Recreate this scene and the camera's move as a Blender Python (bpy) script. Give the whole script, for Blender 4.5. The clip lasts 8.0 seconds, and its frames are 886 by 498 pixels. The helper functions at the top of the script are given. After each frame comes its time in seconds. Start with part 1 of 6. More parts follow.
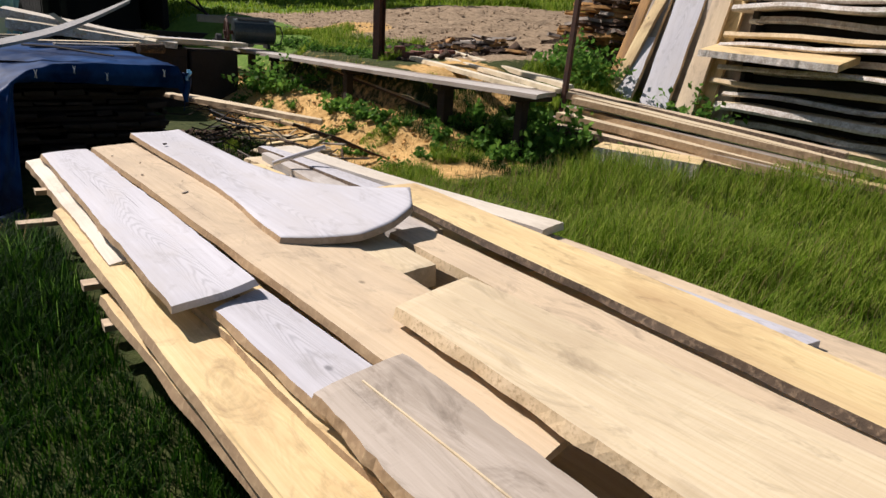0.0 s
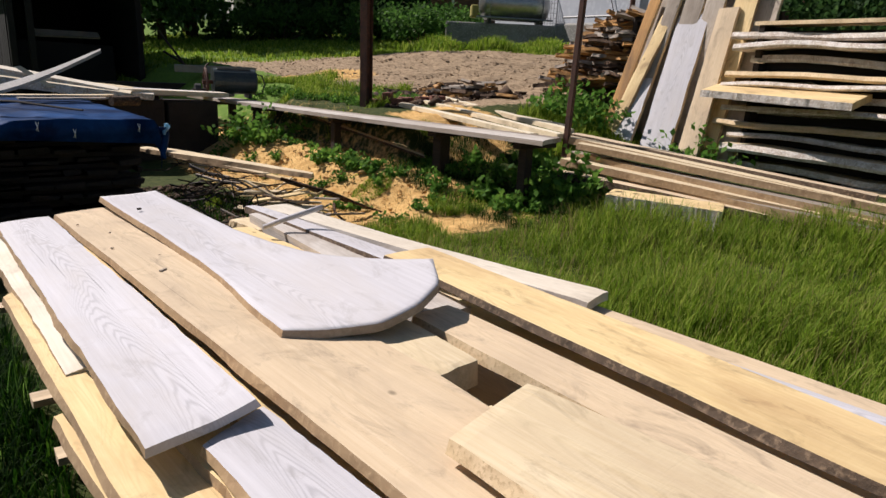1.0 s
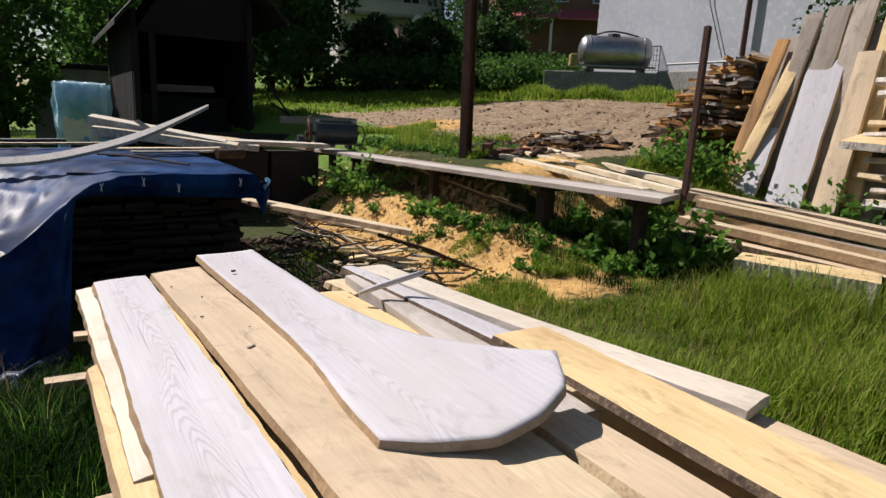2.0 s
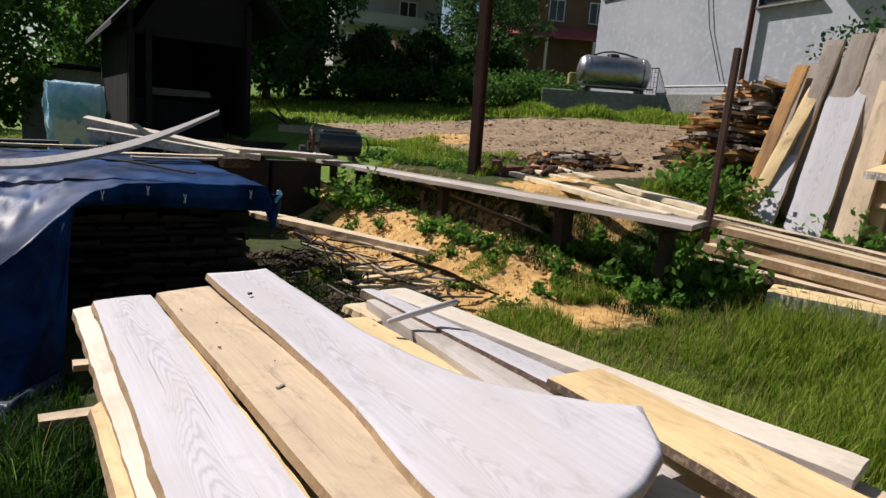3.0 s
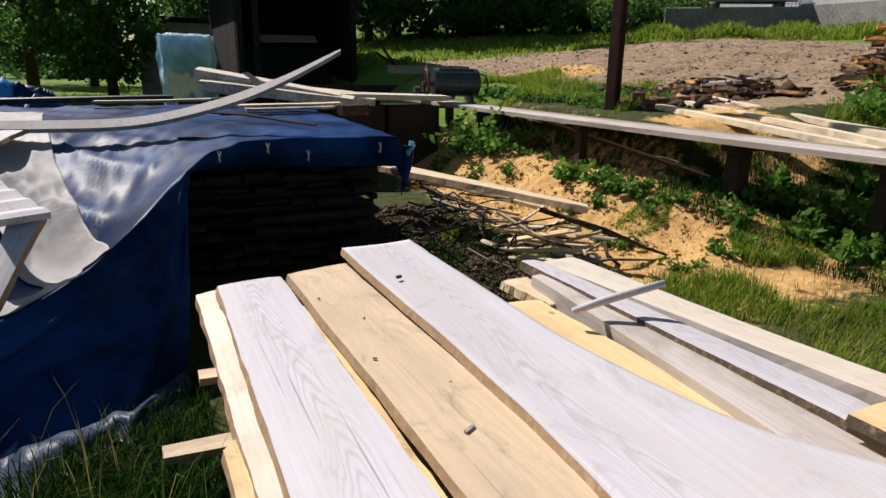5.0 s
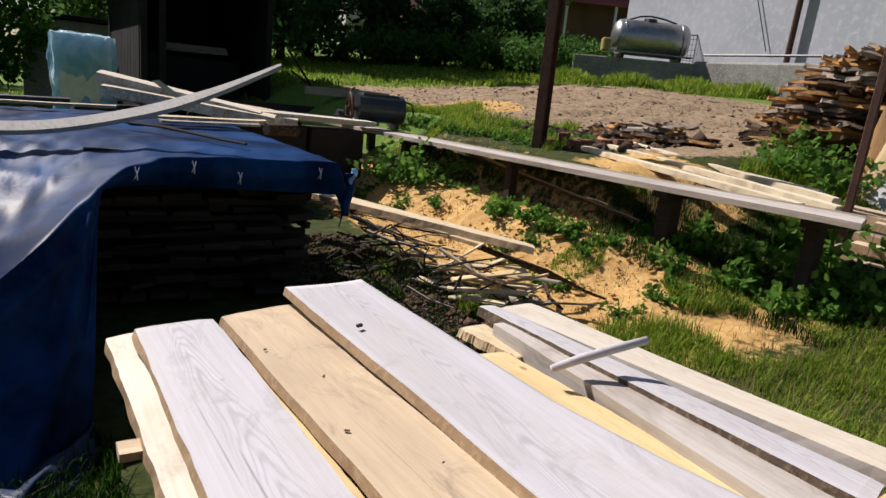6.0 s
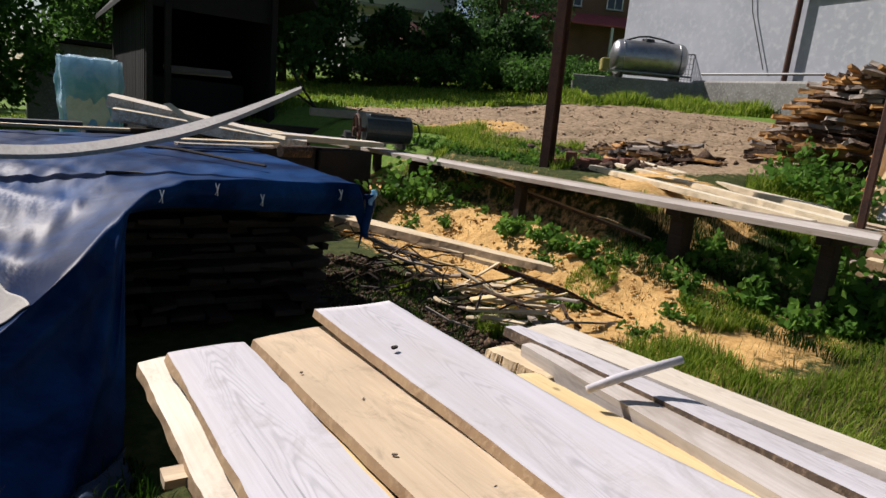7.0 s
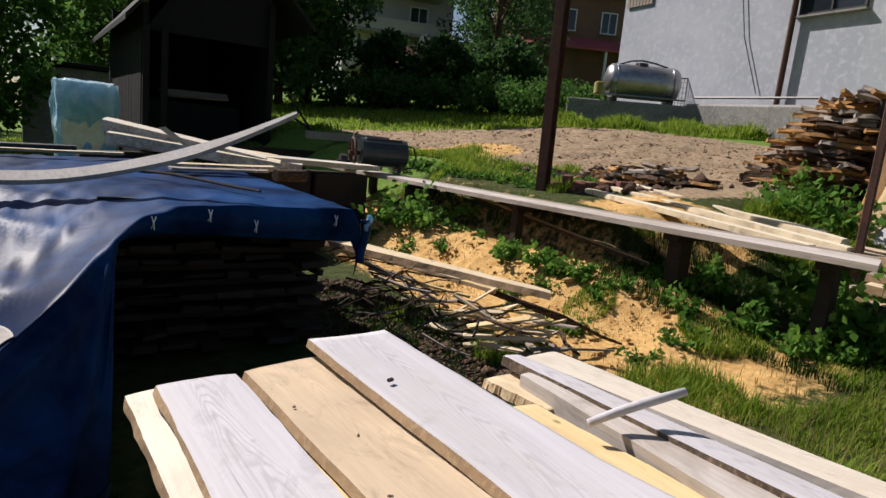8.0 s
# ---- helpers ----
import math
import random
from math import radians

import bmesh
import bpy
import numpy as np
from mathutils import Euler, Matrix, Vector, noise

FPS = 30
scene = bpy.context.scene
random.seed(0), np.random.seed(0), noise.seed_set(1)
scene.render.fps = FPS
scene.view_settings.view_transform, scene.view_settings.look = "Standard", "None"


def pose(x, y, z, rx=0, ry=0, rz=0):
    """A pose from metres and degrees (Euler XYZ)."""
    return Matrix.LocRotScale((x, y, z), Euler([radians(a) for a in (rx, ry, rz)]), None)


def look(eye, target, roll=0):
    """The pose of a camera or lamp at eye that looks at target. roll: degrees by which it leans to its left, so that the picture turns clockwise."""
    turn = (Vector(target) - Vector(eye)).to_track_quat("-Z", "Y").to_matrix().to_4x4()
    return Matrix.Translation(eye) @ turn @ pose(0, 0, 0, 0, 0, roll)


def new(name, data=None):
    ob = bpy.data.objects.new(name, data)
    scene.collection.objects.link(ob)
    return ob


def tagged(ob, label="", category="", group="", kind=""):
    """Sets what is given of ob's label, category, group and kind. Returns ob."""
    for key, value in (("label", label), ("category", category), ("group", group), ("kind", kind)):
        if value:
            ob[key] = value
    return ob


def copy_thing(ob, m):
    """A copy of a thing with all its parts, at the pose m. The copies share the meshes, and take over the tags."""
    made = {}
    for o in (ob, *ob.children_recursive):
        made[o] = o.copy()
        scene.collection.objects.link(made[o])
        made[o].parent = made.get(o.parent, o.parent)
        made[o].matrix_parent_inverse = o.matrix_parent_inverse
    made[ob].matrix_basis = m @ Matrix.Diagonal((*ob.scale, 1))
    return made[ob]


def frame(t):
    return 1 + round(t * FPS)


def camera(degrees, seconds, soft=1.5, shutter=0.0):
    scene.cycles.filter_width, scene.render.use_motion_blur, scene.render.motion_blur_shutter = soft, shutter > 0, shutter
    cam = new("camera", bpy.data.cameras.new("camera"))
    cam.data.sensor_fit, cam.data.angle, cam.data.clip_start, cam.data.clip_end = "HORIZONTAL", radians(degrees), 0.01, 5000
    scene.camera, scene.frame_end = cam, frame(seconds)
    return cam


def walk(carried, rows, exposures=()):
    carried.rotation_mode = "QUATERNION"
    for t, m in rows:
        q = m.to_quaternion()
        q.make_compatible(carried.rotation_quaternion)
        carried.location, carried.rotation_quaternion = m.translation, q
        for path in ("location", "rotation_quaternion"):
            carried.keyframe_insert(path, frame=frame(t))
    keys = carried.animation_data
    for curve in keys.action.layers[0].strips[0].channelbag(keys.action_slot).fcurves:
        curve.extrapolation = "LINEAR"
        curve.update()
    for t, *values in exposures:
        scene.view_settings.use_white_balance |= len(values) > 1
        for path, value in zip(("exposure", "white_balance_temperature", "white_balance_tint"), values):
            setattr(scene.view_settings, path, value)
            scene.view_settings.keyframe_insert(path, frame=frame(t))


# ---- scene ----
cam = camera(69.5, 8.0)
PATH = [
    (0, (0.061, 0.079, 1.577), (1.259, 1.542, 0.924), 4.1),
    (0.5, (0.06, 0.387, 1.576), (1.421, 1.772, 1.096), 6.8),
    (1, (0.251, 0.707, 1.563), (1.514, 2.165, 1.037), 2.9),
    (1.5, (0.444, 0.926, 1.607), (1.491, 2.575, 1.177), 1.6),
    (3, (0.359, 1.628, 1.597), (1.453, 3.264, 1.239), 4.5),
    (3.5, (0.306, 1.803, 1.57), (1.116, 3.564, 1.078), 3.2),
    (4, (0.337, 2.137, 1.566), (0.936, 3.983, 1.081), 0.0),
    (4.5, (0.395, 2.433, 1.551), (0.993, 4.269, 1.03), 0.9),
    (5, (0.443, 2.576, 1.55), (1.248, 4.32, 0.993), 1.2),
    (6.5, (0.243, 3.124, 1.513), (1.372, 4.722, 1.095), 6.7),
    (7, (0.202, 3.098, 1.515), (1.296, 4.724, 1.117), 5.4),
    (7.5, (0.226, 3.141, 1.517), (1.33, 4.758, 1.107), 5.8),
    (8, (0.229, 3.155, 1.534), (1.336, 4.787, 1.203), 5.4),
]
walk(cam, [(t, look(eye, target, roll)) for t, eye, target, roll in PATH])

# ---- world, sun, exposure ----
SUN_TO = Vector((-0.28, 0.72, 0.75)).normalized()
SUN_ELEV = math.asin(SUN_TO.z)
SUN_AZ = math.atan2(SUN_TO.x, SUN_TO.y)
world = bpy.data.worlds.new("sky")
scene.world = world
world.use_nodes = True
wn = world.node_tree
sky = wn.nodes.new("ShaderNodeTexSky")
sky.sky_type = "NISHITA"
sky.sun_disc = False
sky.sun_elevation = SUN_ELEV
sky.sun_rotation = SUN_AZ
wn.links.new(sky.outputs[0], wn.nodes["Background"].inputs[0])
wn.nodes["Background"].inputs[1].default_value = 0.05
sun = new("sun", bpy.data.lights.new("sun", "SUN"))
sun.data.energy = 5.0
sun.data.angle = radians(0.53)
sun.data.color = (1.0, 0.925, 0.895)
sun.matrix_world = look((0, 0, 30), Vector((0, 0, 30)) - SUN_TO)

scene.view_settings.exposure = 0.30

# ---- materials ----
def base_mat(name, rough=0.7, metal=0.0, spec=0.5):
    m = bpy.data.materials.new(name)
    m.use_nodes = True
    b = m.node_tree.nodes["Principled BSDF"]
    b.inputs["Roughness"].default_value = rough
    b.inputs["Metallic"].default_value = metal
    b.inputs["Specular IOR Level"].default_value = spec
    return m, m.node_tree, b


def node(nt, kind, **sets):
    n = nt.nodes.new(kind)
    for k, v in sets.items():
        n.inputs[k.replace("_", " ")].default_value = v
    return n


def ramp(nt, fac, stops):
    r = nt.nodes.new("ShaderNodeValToRGB")
    els = r.color_ramp.elements
    while len(els) < len(stops):
        els.new(0.5)
    for e, (p, c) in zip(els, stops):
        e.position = p
        e.color = (*c, 1)
    nt.links.new(fac, r.inputs[0])
    return r.outputs[0]


def mixc(nt, fac, a, b, blend="MIX"):
    n = nt.nodes.new("ShaderNodeMix")
    n.data_type = "RGBA"
    n.blend_type = blend
    for sock, v in ((n.inputs[0], fac), (n.inputs[6], a), (n.inputs[7], b)):
        if isinstance(v, bpy.types.NodeSocket):
            nt.links.new(v, sock)
        elif isinstance(v, (int, float)):
            sock.default_value = v
        else:
            sock.default_value = (*v, 1)
    return n.outputs[2]


def coords(nt, scale, vary=True):
    """Object coordinates, shifted by each object's own random number."""
    tc = nt.nodes.new("ShaderNodeTexCoord")
    out = tc.outputs["Object"]
    if vary:
        oi = nt.nodes.new("ShaderNodeObjectInfo")
        mul = nt.nodes.new("ShaderNodeVectorMath")
        mul.operation = "SCALE"
        mul.inputs[0].default_value = (17.0, 31.0, 11.0)
        nt.links.new(oi.outputs["Random"], mul.inputs["Scale"])
        add = nt.nodes.new("ShaderNodeVectorMath")
        nt.links.new(out, add.inputs[0])
        nt.links.new(mul.outputs[0], add.inputs[1])
        out = add.outputs[0]
    mp = nt.nodes.new("ShaderNodeMapping")
    mp.inputs["Scale"].default_value = scale
    nt.links.new(out, mp.inputs[0])
    return mp.outputs[0]


def noise_tex(nt, vec, scale, detail=4, rough=0.55, dist=0.0):
    n = node(nt, "ShaderNodeTexNoise", Scale=scale, Detail=detail, Roughness=rough, Distortion=dist)
    nt.links.new(vec, n.inputs["Vector"])
    return n.outputs["Fac"]


def bump(nt, bsdf, height, strength, distance=0.01):
    n = node(nt, "ShaderNodeBump", Strength=strength, Distance=distance)
    nt.links.new(height, n.inputs["Height"])
    nt.links.new(n.outputs[0], bsdf.inputs["Normal"])


def wood(name, light, dark, stain, rings=0.5, rough=0.75, saw=0.3, knots=True, blotch=0.6):
    """Sawn timber: grain runs along each board's own y axis, with arched year rings, knots, weather stains and saw marks."""
    m, nt, b = base_mat(name, rough, spec=0.25)
    v = coords(nt, (1, 1, 1))
    fibre = noise_tex(nt, coords(nt, (60, 1.6, 60)), 1.0, 5, 0.65)
    warp = noise_tex(nt, coords(nt, (9.0, 0.9, 9.0)), 1.0, 3, 0.55)
    sep = nt.nodes.new("ShaderNodeSeparateXYZ")
    tc = nt.nodes.new("ShaderNodeTexCoord")
    nt.links.new(tc.outputs["Object"], sep.inputs[0])
    wander = noise_tex(nt, coords(nt, (0.01, 1.1, 0.01)), 1.0, 2, 0.5)

    def math_node(op, a, c, d=None):
        n = nt.nodes.new("ShaderNodeMath")
        n.operation = op
        for sock, val in zip(n.inputs, (a, c, d)):
            if isinstance(val, bpy.types.NodeSocket):
                nt.links.new(val, sock)
            elif val is not None:
                sock.default_value = val
        return n.outputs[0]

    off = math_node("MULTIPLY_ADD", wander, 0.16, -0.08)
    cx = math_node("ADD", sep.outputs[0], off)
    x2 = math_node("MULTIPLY", cx, cx)
    arch = math_node("MULTIPLY_ADD", x2, 900.0, math_node("MULTIPLY", sep.outputs[1], 7.0))
    arch = math_node("MULTIPLY_ADD", warp, 7.0, arch)
    fr = math_node("PINGPONG", arch, 0.5)
    heart = ramp(nt, math_node("ABSOLUTE", cx, 0.0), [(0.012, (1, 1, 1)), (0.10, (0, 0, 0))])
    stains = noise_tex(nt, coords(nt, (2.2, 0.8, 2.2)), 1.3, 6, 0.65, 0.6)
    col = mixc(nt, ramp(nt, fibre, [(0.3, (0, 0, 0)), (0.7, (1, 1, 1))]), dark, light)
    ringm = mixc(nt, 1.0, ramp(nt, fr, [(0.22, (0, 0, 0)), (0.46, (1, 1, 1))]), heart, 'MULTIPLY')
    rm = nt.nodes.new("ShaderNodeMath")
    rm.operation = "MULTIPLY"
    nt.links.new(ringm, rm.inputs[0])
    rm.inputs[1].default_value = rings
    col = mixc(nt, rm.outputs[0], col, [c * 0.72 for c in dark])
    sm = ramp(nt, stains, [(0.44, (0, 0, 0)), (0.74, (0.85, 0.85, 0.85))])
    col = mixc(nt, sm, col, stain)
    blot = noise_tex(nt, coords(nt, (7, 3.0, 7)), 1.0, 5, 0.7, 0.8)
    col = mixc(nt, ramp(nt, blot, [(0.60 - 0.08 * blotch, (0, 0, 0)), (0.74, (blotch,) * 3)]), col, [c * 0.66 for c in stain])
    check = noise_tex(nt, coords(nt, (38, 0.5, 38)), 1.0, 3, 0.6)
    col = mixc(nt, ramp(nt, check, [(0.68, (0, 0, 0)), (0.74, (0.7, 0.7, 0.7))]), col, [c * 0.5 for c in dark])
    broad = noise_tex(nt, coords(nt, (0.9, 0.35, 0.9)), 1.0, 2, 0.5)
    col = mixc(nt, 1.0, col, ramp(nt, broad, [(0.3, (0.86, 0.86, 0.86)), (0.7, (1.0, 1.0, 1.0))]), "MULTIPLY")
    if knots:
        vo = node(nt, "ShaderNodeTexVoronoi", Scale=1.0)
        nt.links.new(coords(nt, (3.0, 2.0, 3.0)), vo.inputs["Vector"])
        km = ramp(nt, vo.outputs["Distance"], [(0.03, (0.8, 0.8, 0.8)), (0.055, (0, 0, 0))])
        col = mixc(nt, km, col, [c * 0.35 for c in dark])
    nt.links.new(col, b.inputs["Base Color"])
    sawm = noise_tex(nt, coords(nt, (4, 140, 4)), 1.0, 2, 0.5)
    h = mixc(nt, saw, fibre, sawm)
    bump(nt, b, h, 0.5, 0.004)
    return m


def mottled(name, c1, c2, scale, rough=0.85, bump_s=0.4, bump_d=0.01, c3=None, vary=True, spec=0.3, metal=0.0, fine=9.0):
    m, nt, b = base_mat(name, rough, metal, spec)
    v = coords(nt, (1, 1, 1), vary)
    big = noise_tex(nt, v, scale, 5, 0.6, 0.3)
    small = noise_tex(nt, v, scale * fine, 4, 0.6)
    col = mixc(nt, ramp(nt, big, [(0.35, (0, 0, 0)), (0.65, (1, 1, 1))]), c1, c2)
    if c3:
        col = mixc(nt, ramp(nt, small, [(0.5, (0, 0, 0)), (0.68, (1, 1, 1))]), col, c3)
    nt.links.new(col, b.inputs["Base Color"])
    bump(nt, b, small, bump_s, bump_d)
    return m


def leafy(name, c1, c2, c3):
    """Leaves and grass: varied from blade to blade, letting some light through."""
    m, nt, b = base_mat(name, 0.6, spec=0.12)
    geo = nt.nodes.new("ShaderNodeNewGeometry")
    col = ramp(nt, geo.outputs["Random Per Island"], [(0.0, c1), (0.5, c2), (1.0, c3)])
    patch = noise_tex(nt, coords(nt, (1, 1, 1), False), 0.8, 3)
    col = mixc(nt, ramp(nt, patch, [(0.35, (0.0, 0.0, 0.0)), (0.7, (0.45, 0.45, 0.45))]), col, c1)
    nt.links.new(col, b.inputs["Base Color"])
    tr = nt.nodes.new("ShaderNodeBsdfTranslucent")
    nt.links.new(col, tr.inputs[0])
    mx = nt.nodes.new("ShaderNodeMixShader")
    mx.inputs[0].default_value = 0.5
    nt.links.new(b.outputs[0], mx.inputs[1])
    nt.links.new(tr.outputs[0], mx.inputs[2])
    nt.links.new(mx.outputs[0], nt.nodes["Material Output"].inputs[0])
    return m


GREY_WOOD = wood("weathered_grey_wood", (0.625, 0.605, 0.63), (0.53, 0.51, 0.53), (0.54, 0.50, 0.48), 0.6)
TAN_WOOD = wood("weathered_tan_wood", (0.74, 0.585, 0.40), (0.63, 0.48, 0.31), (0.48, 0.37, 0.26), 0.25, blotch=0.8)
PALE_WOOD = wood("pale_sawn_wood", (0.80, 0.67, 0.46), (0.68, 0.54, 0.33), (0.56, 0.43, 0.28), 0.3, blotch=0.8)
YELLOW_WOOD = wood("fresh_yellow_wood", (0.83, 0.65, 0.36), (0.71, 0.52, 0.25), (0.52, 0.34, 0.17), 0.3, blotch=0.9)
BROWNGREY_WOOD = wood("grey_brown_wood", (0.42, 0.36, 0.30), (0.30, 0.25, 0.20), (0.24, 0.19, 0.15), 0.25)
WHITE_WOOD = wood("bleached_white_wood", (0.80, 0.73, 0.62), (0.68, 0.60, 0.48), (0.56, 0.47, 0.36), 0.3)
STAINED_WOOD = wood("stained_grey_brown_wood", (0.56, 0.48, 0.40), (0.46, 0.385, 0.31), (0.30, 0.24, 0.18), 0.3, blotch=0.95)
PEELED_WOOD = wood("peeled_pale_wood", (0.84, 0.77, 0.60), (0.74, 0.64, 0.46), (0.62, 0.50, 0.34), 0.15)
# dark timber, lowered further so the covered stack's deep shade is in its colour
DARK_WOOD = wood("dark_wood_and_shade", (0.054, 0.0374, 0.0288), (0.0288, 0.0202, 0.0158), (0.018, 0.0144, 0.0122), 0.2, knots=False)
# barn timber taken near black: the unlit inside is put into its colour
BLACK_WOOD = wood("shade_black_barn_wood", (0.012, 0.010, 0.009), (0.008, 0.007, 0.006), (0.005, 0.005, 0.005), 0.2, knots=False)
BENCH_WOOD = wood("silvered_bench_wood", (0.64, 0.59, 0.54), (0.50, 0.45, 0.40), (0.32, 0.26, 0.21), 0.2)
STRIP_WOOD = wood("grey_strip_wood", (0.42, 0.40, 0.38), (0.32, 0.30, 0.285), (0.24, 0.22, 0.20), 0.2)
BARK = mottled("bark_edge", (0.42, 0.29, 0.165), (0.32, 0.21, 0.12), 6, 0.9, 0.6, 0.006, (0.48, 0.34, 0.20), fine=5.0)
DARK_EDGE = mottled("dark_bark_and_gap_edge", (0.13, 0.09, 0.06), (0.07, 0.05, 0.035), 8, 0.9, 0.7, 0.008, (0.24, 0.17, 0.11), fine=5.0)
PALE_BARK = mottled("pale_bark", (0.74, 0.67, 0.60), (0.42, 0.33, 0.25), 10, 0.9, 0.9, 0.015, (0.80, 0.77, 0.72), fine=5.0)
SAWN_EDGE = mottled("sawn_edge", (0.72, 0.56, 0.36), (0.58, 0.43, 0.25), 7, 0.85, 0.4, 0.004, (0.46, 0.33, 0.19))
RUST = mottled("rusty_steel", (0.085, 0.035, 0.022), (0.045, 0.022, 0.016), 9, 0.75, 0.4, 0.004, (0.13, 0.05, 0.025), spec=0.4)
IRON = mottled("dark_iron", (0.03, 0.032, 0.032), (0.015, 0.015, 0.016), 12, 0.5, 0.3, 0.003, (0.06, 0.045, 0.03), spec=0.5)
GREENMETAL = mottled("dull_green_painted_metal", (0.03, 0.045, 0.045), (0.018, 0.026, 0.028), 7, 0.38, 0.2, 0.003, (0.06, 0.06, 0.055), spec=0.5)
STEEL = mottled("brushed_steel", (0.42, 0.42, 0.42), (0.30, 0.30, 0.31), 5, 0.36, 0.15, 0.004, (0.5, 0.5, 0.5), metal=0.9)
CONCRETE = mottled("old_concrete", (0.30, 0.29, 0.27), (0.20, 0.19, 0.175), 1.6, 0.9, 0.4, 0.01, (0.38, 0.37, 0.35))
PLASTER = mottled("grey_white_plaster", (0.46, 0.48, 0.52), (0.38, 0.40, 0.44), 0.5, 0.9, 0.3, 0.01, (0.50, 0.52, 0.55))
CREAM = mottled("cream_render", (0.5, 0.47, 0.44), (0.42, 0.40, 0.38), 0.5, 0.9, 0.2, 0.01)
BROWNWALL = mottled("brown_render", (0.22, 0.12, 0.08), (0.16, 0.09, 0.06), 0.6, 0.9, 0.2, 0.01)
REDROOF = mottled("faded_red_sheet", (0.42, 0.10, 0.10), (0.34, 0.08, 0.09), 1.0, 0.7, 0.2, 0.01)
TILE = mottled("red_brown_tiles", (0.16, 0.06, 0.045), (0.10, 0.04, 0.03), 2.0, 0.8, 0.4, 0.02)
ROOFDARK = mottled("dark_roofing", (0.016, 0.015, 0.014), (0.010, 0.009, 0.009), 1.5, 0.85, 0.4, 0.02)
WHITE = mottled("white_paint", (0.78, 0.78, 0.76), (0.68, 0.68, 0.66), 3, 0.6, 0.1, 0.003)
BRICK = mottled("old_red_brick", (0.20, 0.075, 0.05), (0.12, 0.05, 0.04), 9, 0.9, 0.6, 0.01, (0.26, 0.15, 0.11))
CRUMB = mottled("dark_scrap_bark", (0.07, 0.04, 0.025), (0.035, 0.022, 0.016), 6, 0.9, 0.6, 0.01, (0.2, 0.12, 0.06))
ORANGE_WOOD = wood("orange_scrap_wood", (0.60, 0.33, 0.11), (0.36, 0.18, 0.06), (0.12, 0.07, 0.04), 0.2, knots=False)
LEAF = leafy("tree_leaves", (0.034, 0.085, 0.018), (0.068, 0.155, 0.028), (0.12, 0.235, 0.045))
LEAF_DARK = leafy("dark_leaves", (0.022, 0.055, 0.017), (0.04, 0.09, 0.024), (0.075, 0.15, 0.036))
WEED = leafy("weed_leaves", (0.06, 0.14, 0.024), (0.11, 0.24, 0.036), (0.20, 0.34, 0.06))
GRASS = leafy("grass_blades", (0.095, 0.170, 0.012), (0.20, 0.305, 0.024), (0.42, 0.46, 0.09))
# deep green grass, also used where a shaded tone is wanted
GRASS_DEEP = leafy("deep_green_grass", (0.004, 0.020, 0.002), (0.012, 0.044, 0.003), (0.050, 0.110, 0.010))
DRYGRASS = leafy("dry_stems", (0.16, 0.13, 0.05), (0.26, 0.2, 0.08), (0.34, 0.28, 0.13))


def glass_mat():
    m, nt, b = base_mat("window_glass", 0.05, spec=0.6)
    b.inputs["Base Color"].default_value = (0.02, 0.025, 0.03, 1)
    return m


GLASS = glass_mat()


def plastic(name, c1, c2, rough, bump_s=0.22, clear=0.0, gloss=0.2):
    """Sheet plastic: creases as bump, dust that dulls the gloss."""
    m, nt, b = base_mat(name, rough, spec=gloss)
    v = coords(nt, (1, 1, 1), False)
    crease = noise_tex(nt, v, 3.2, 5, 0.55, 1.4)
    dust = noise_tex(nt, v, 1.7, 6, 0.65, 0.4)
    col = mixc(nt, ramp(nt, dust, [(0.4, (0, 0, 0)), (0.75, (1, 1, 1))]), c1, c2)
    nt.links.new(col, b.inputs["Base Color"])
    r = nt.nodes.new("ShaderNodeMapRange")
    r.inputs["To Min"].default_value = rough * 0.75
    r.inputs["To Max"].default_value = rough * 1.5
    nt.links.new(dust, r.inputs["Value"])
    nt.links.new(r.outputs[0], b.inputs["Roughness"])
    bump(nt, b, crease, bump_s, 0.05)
    if clear:
        tr = nt.nodes.new("ShaderNodeBsdfTranslucent")
        nt.links.new(col, tr.inputs[0])
        mx = nt.nodes.new("ShaderNodeMixShader")
        mx.inputs[0].default_value = clear
        nt.links.new(b.outputs[0], mx.inputs[1])
        nt.links.new(tr.outputs[0], mx.inputs[2])
        nt.links.new(mx.outputs[0], nt.nodes["Material Output"].inputs[0])
    return m


BLUE_TARP = plastic("blue_tarpaulin", (0.002, 0.012, 0.050), (0.012, 0.068, 0.215), 0.40, 0.10, gloss=0.06)
WHITE_TARP = plastic("pale_tarpaulin", (0.38, 0.355, 0.32), (0.22, 0.22, 0.24), 0.55)
WRAP = plastic("pale_blue_wrap", (0.26, 0.50, 0.68), (0.78, 0.89, 0.95), 0.22, 0.9, 0.45, gloss=0.4)
BRIGHT_TARP = plastic("bright_blue_sheet", (0.03, 0.22, 0.60), (0.06, 0.30, 0.65), 0.3)
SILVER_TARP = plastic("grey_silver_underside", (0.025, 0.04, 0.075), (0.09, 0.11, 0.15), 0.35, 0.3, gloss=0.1)


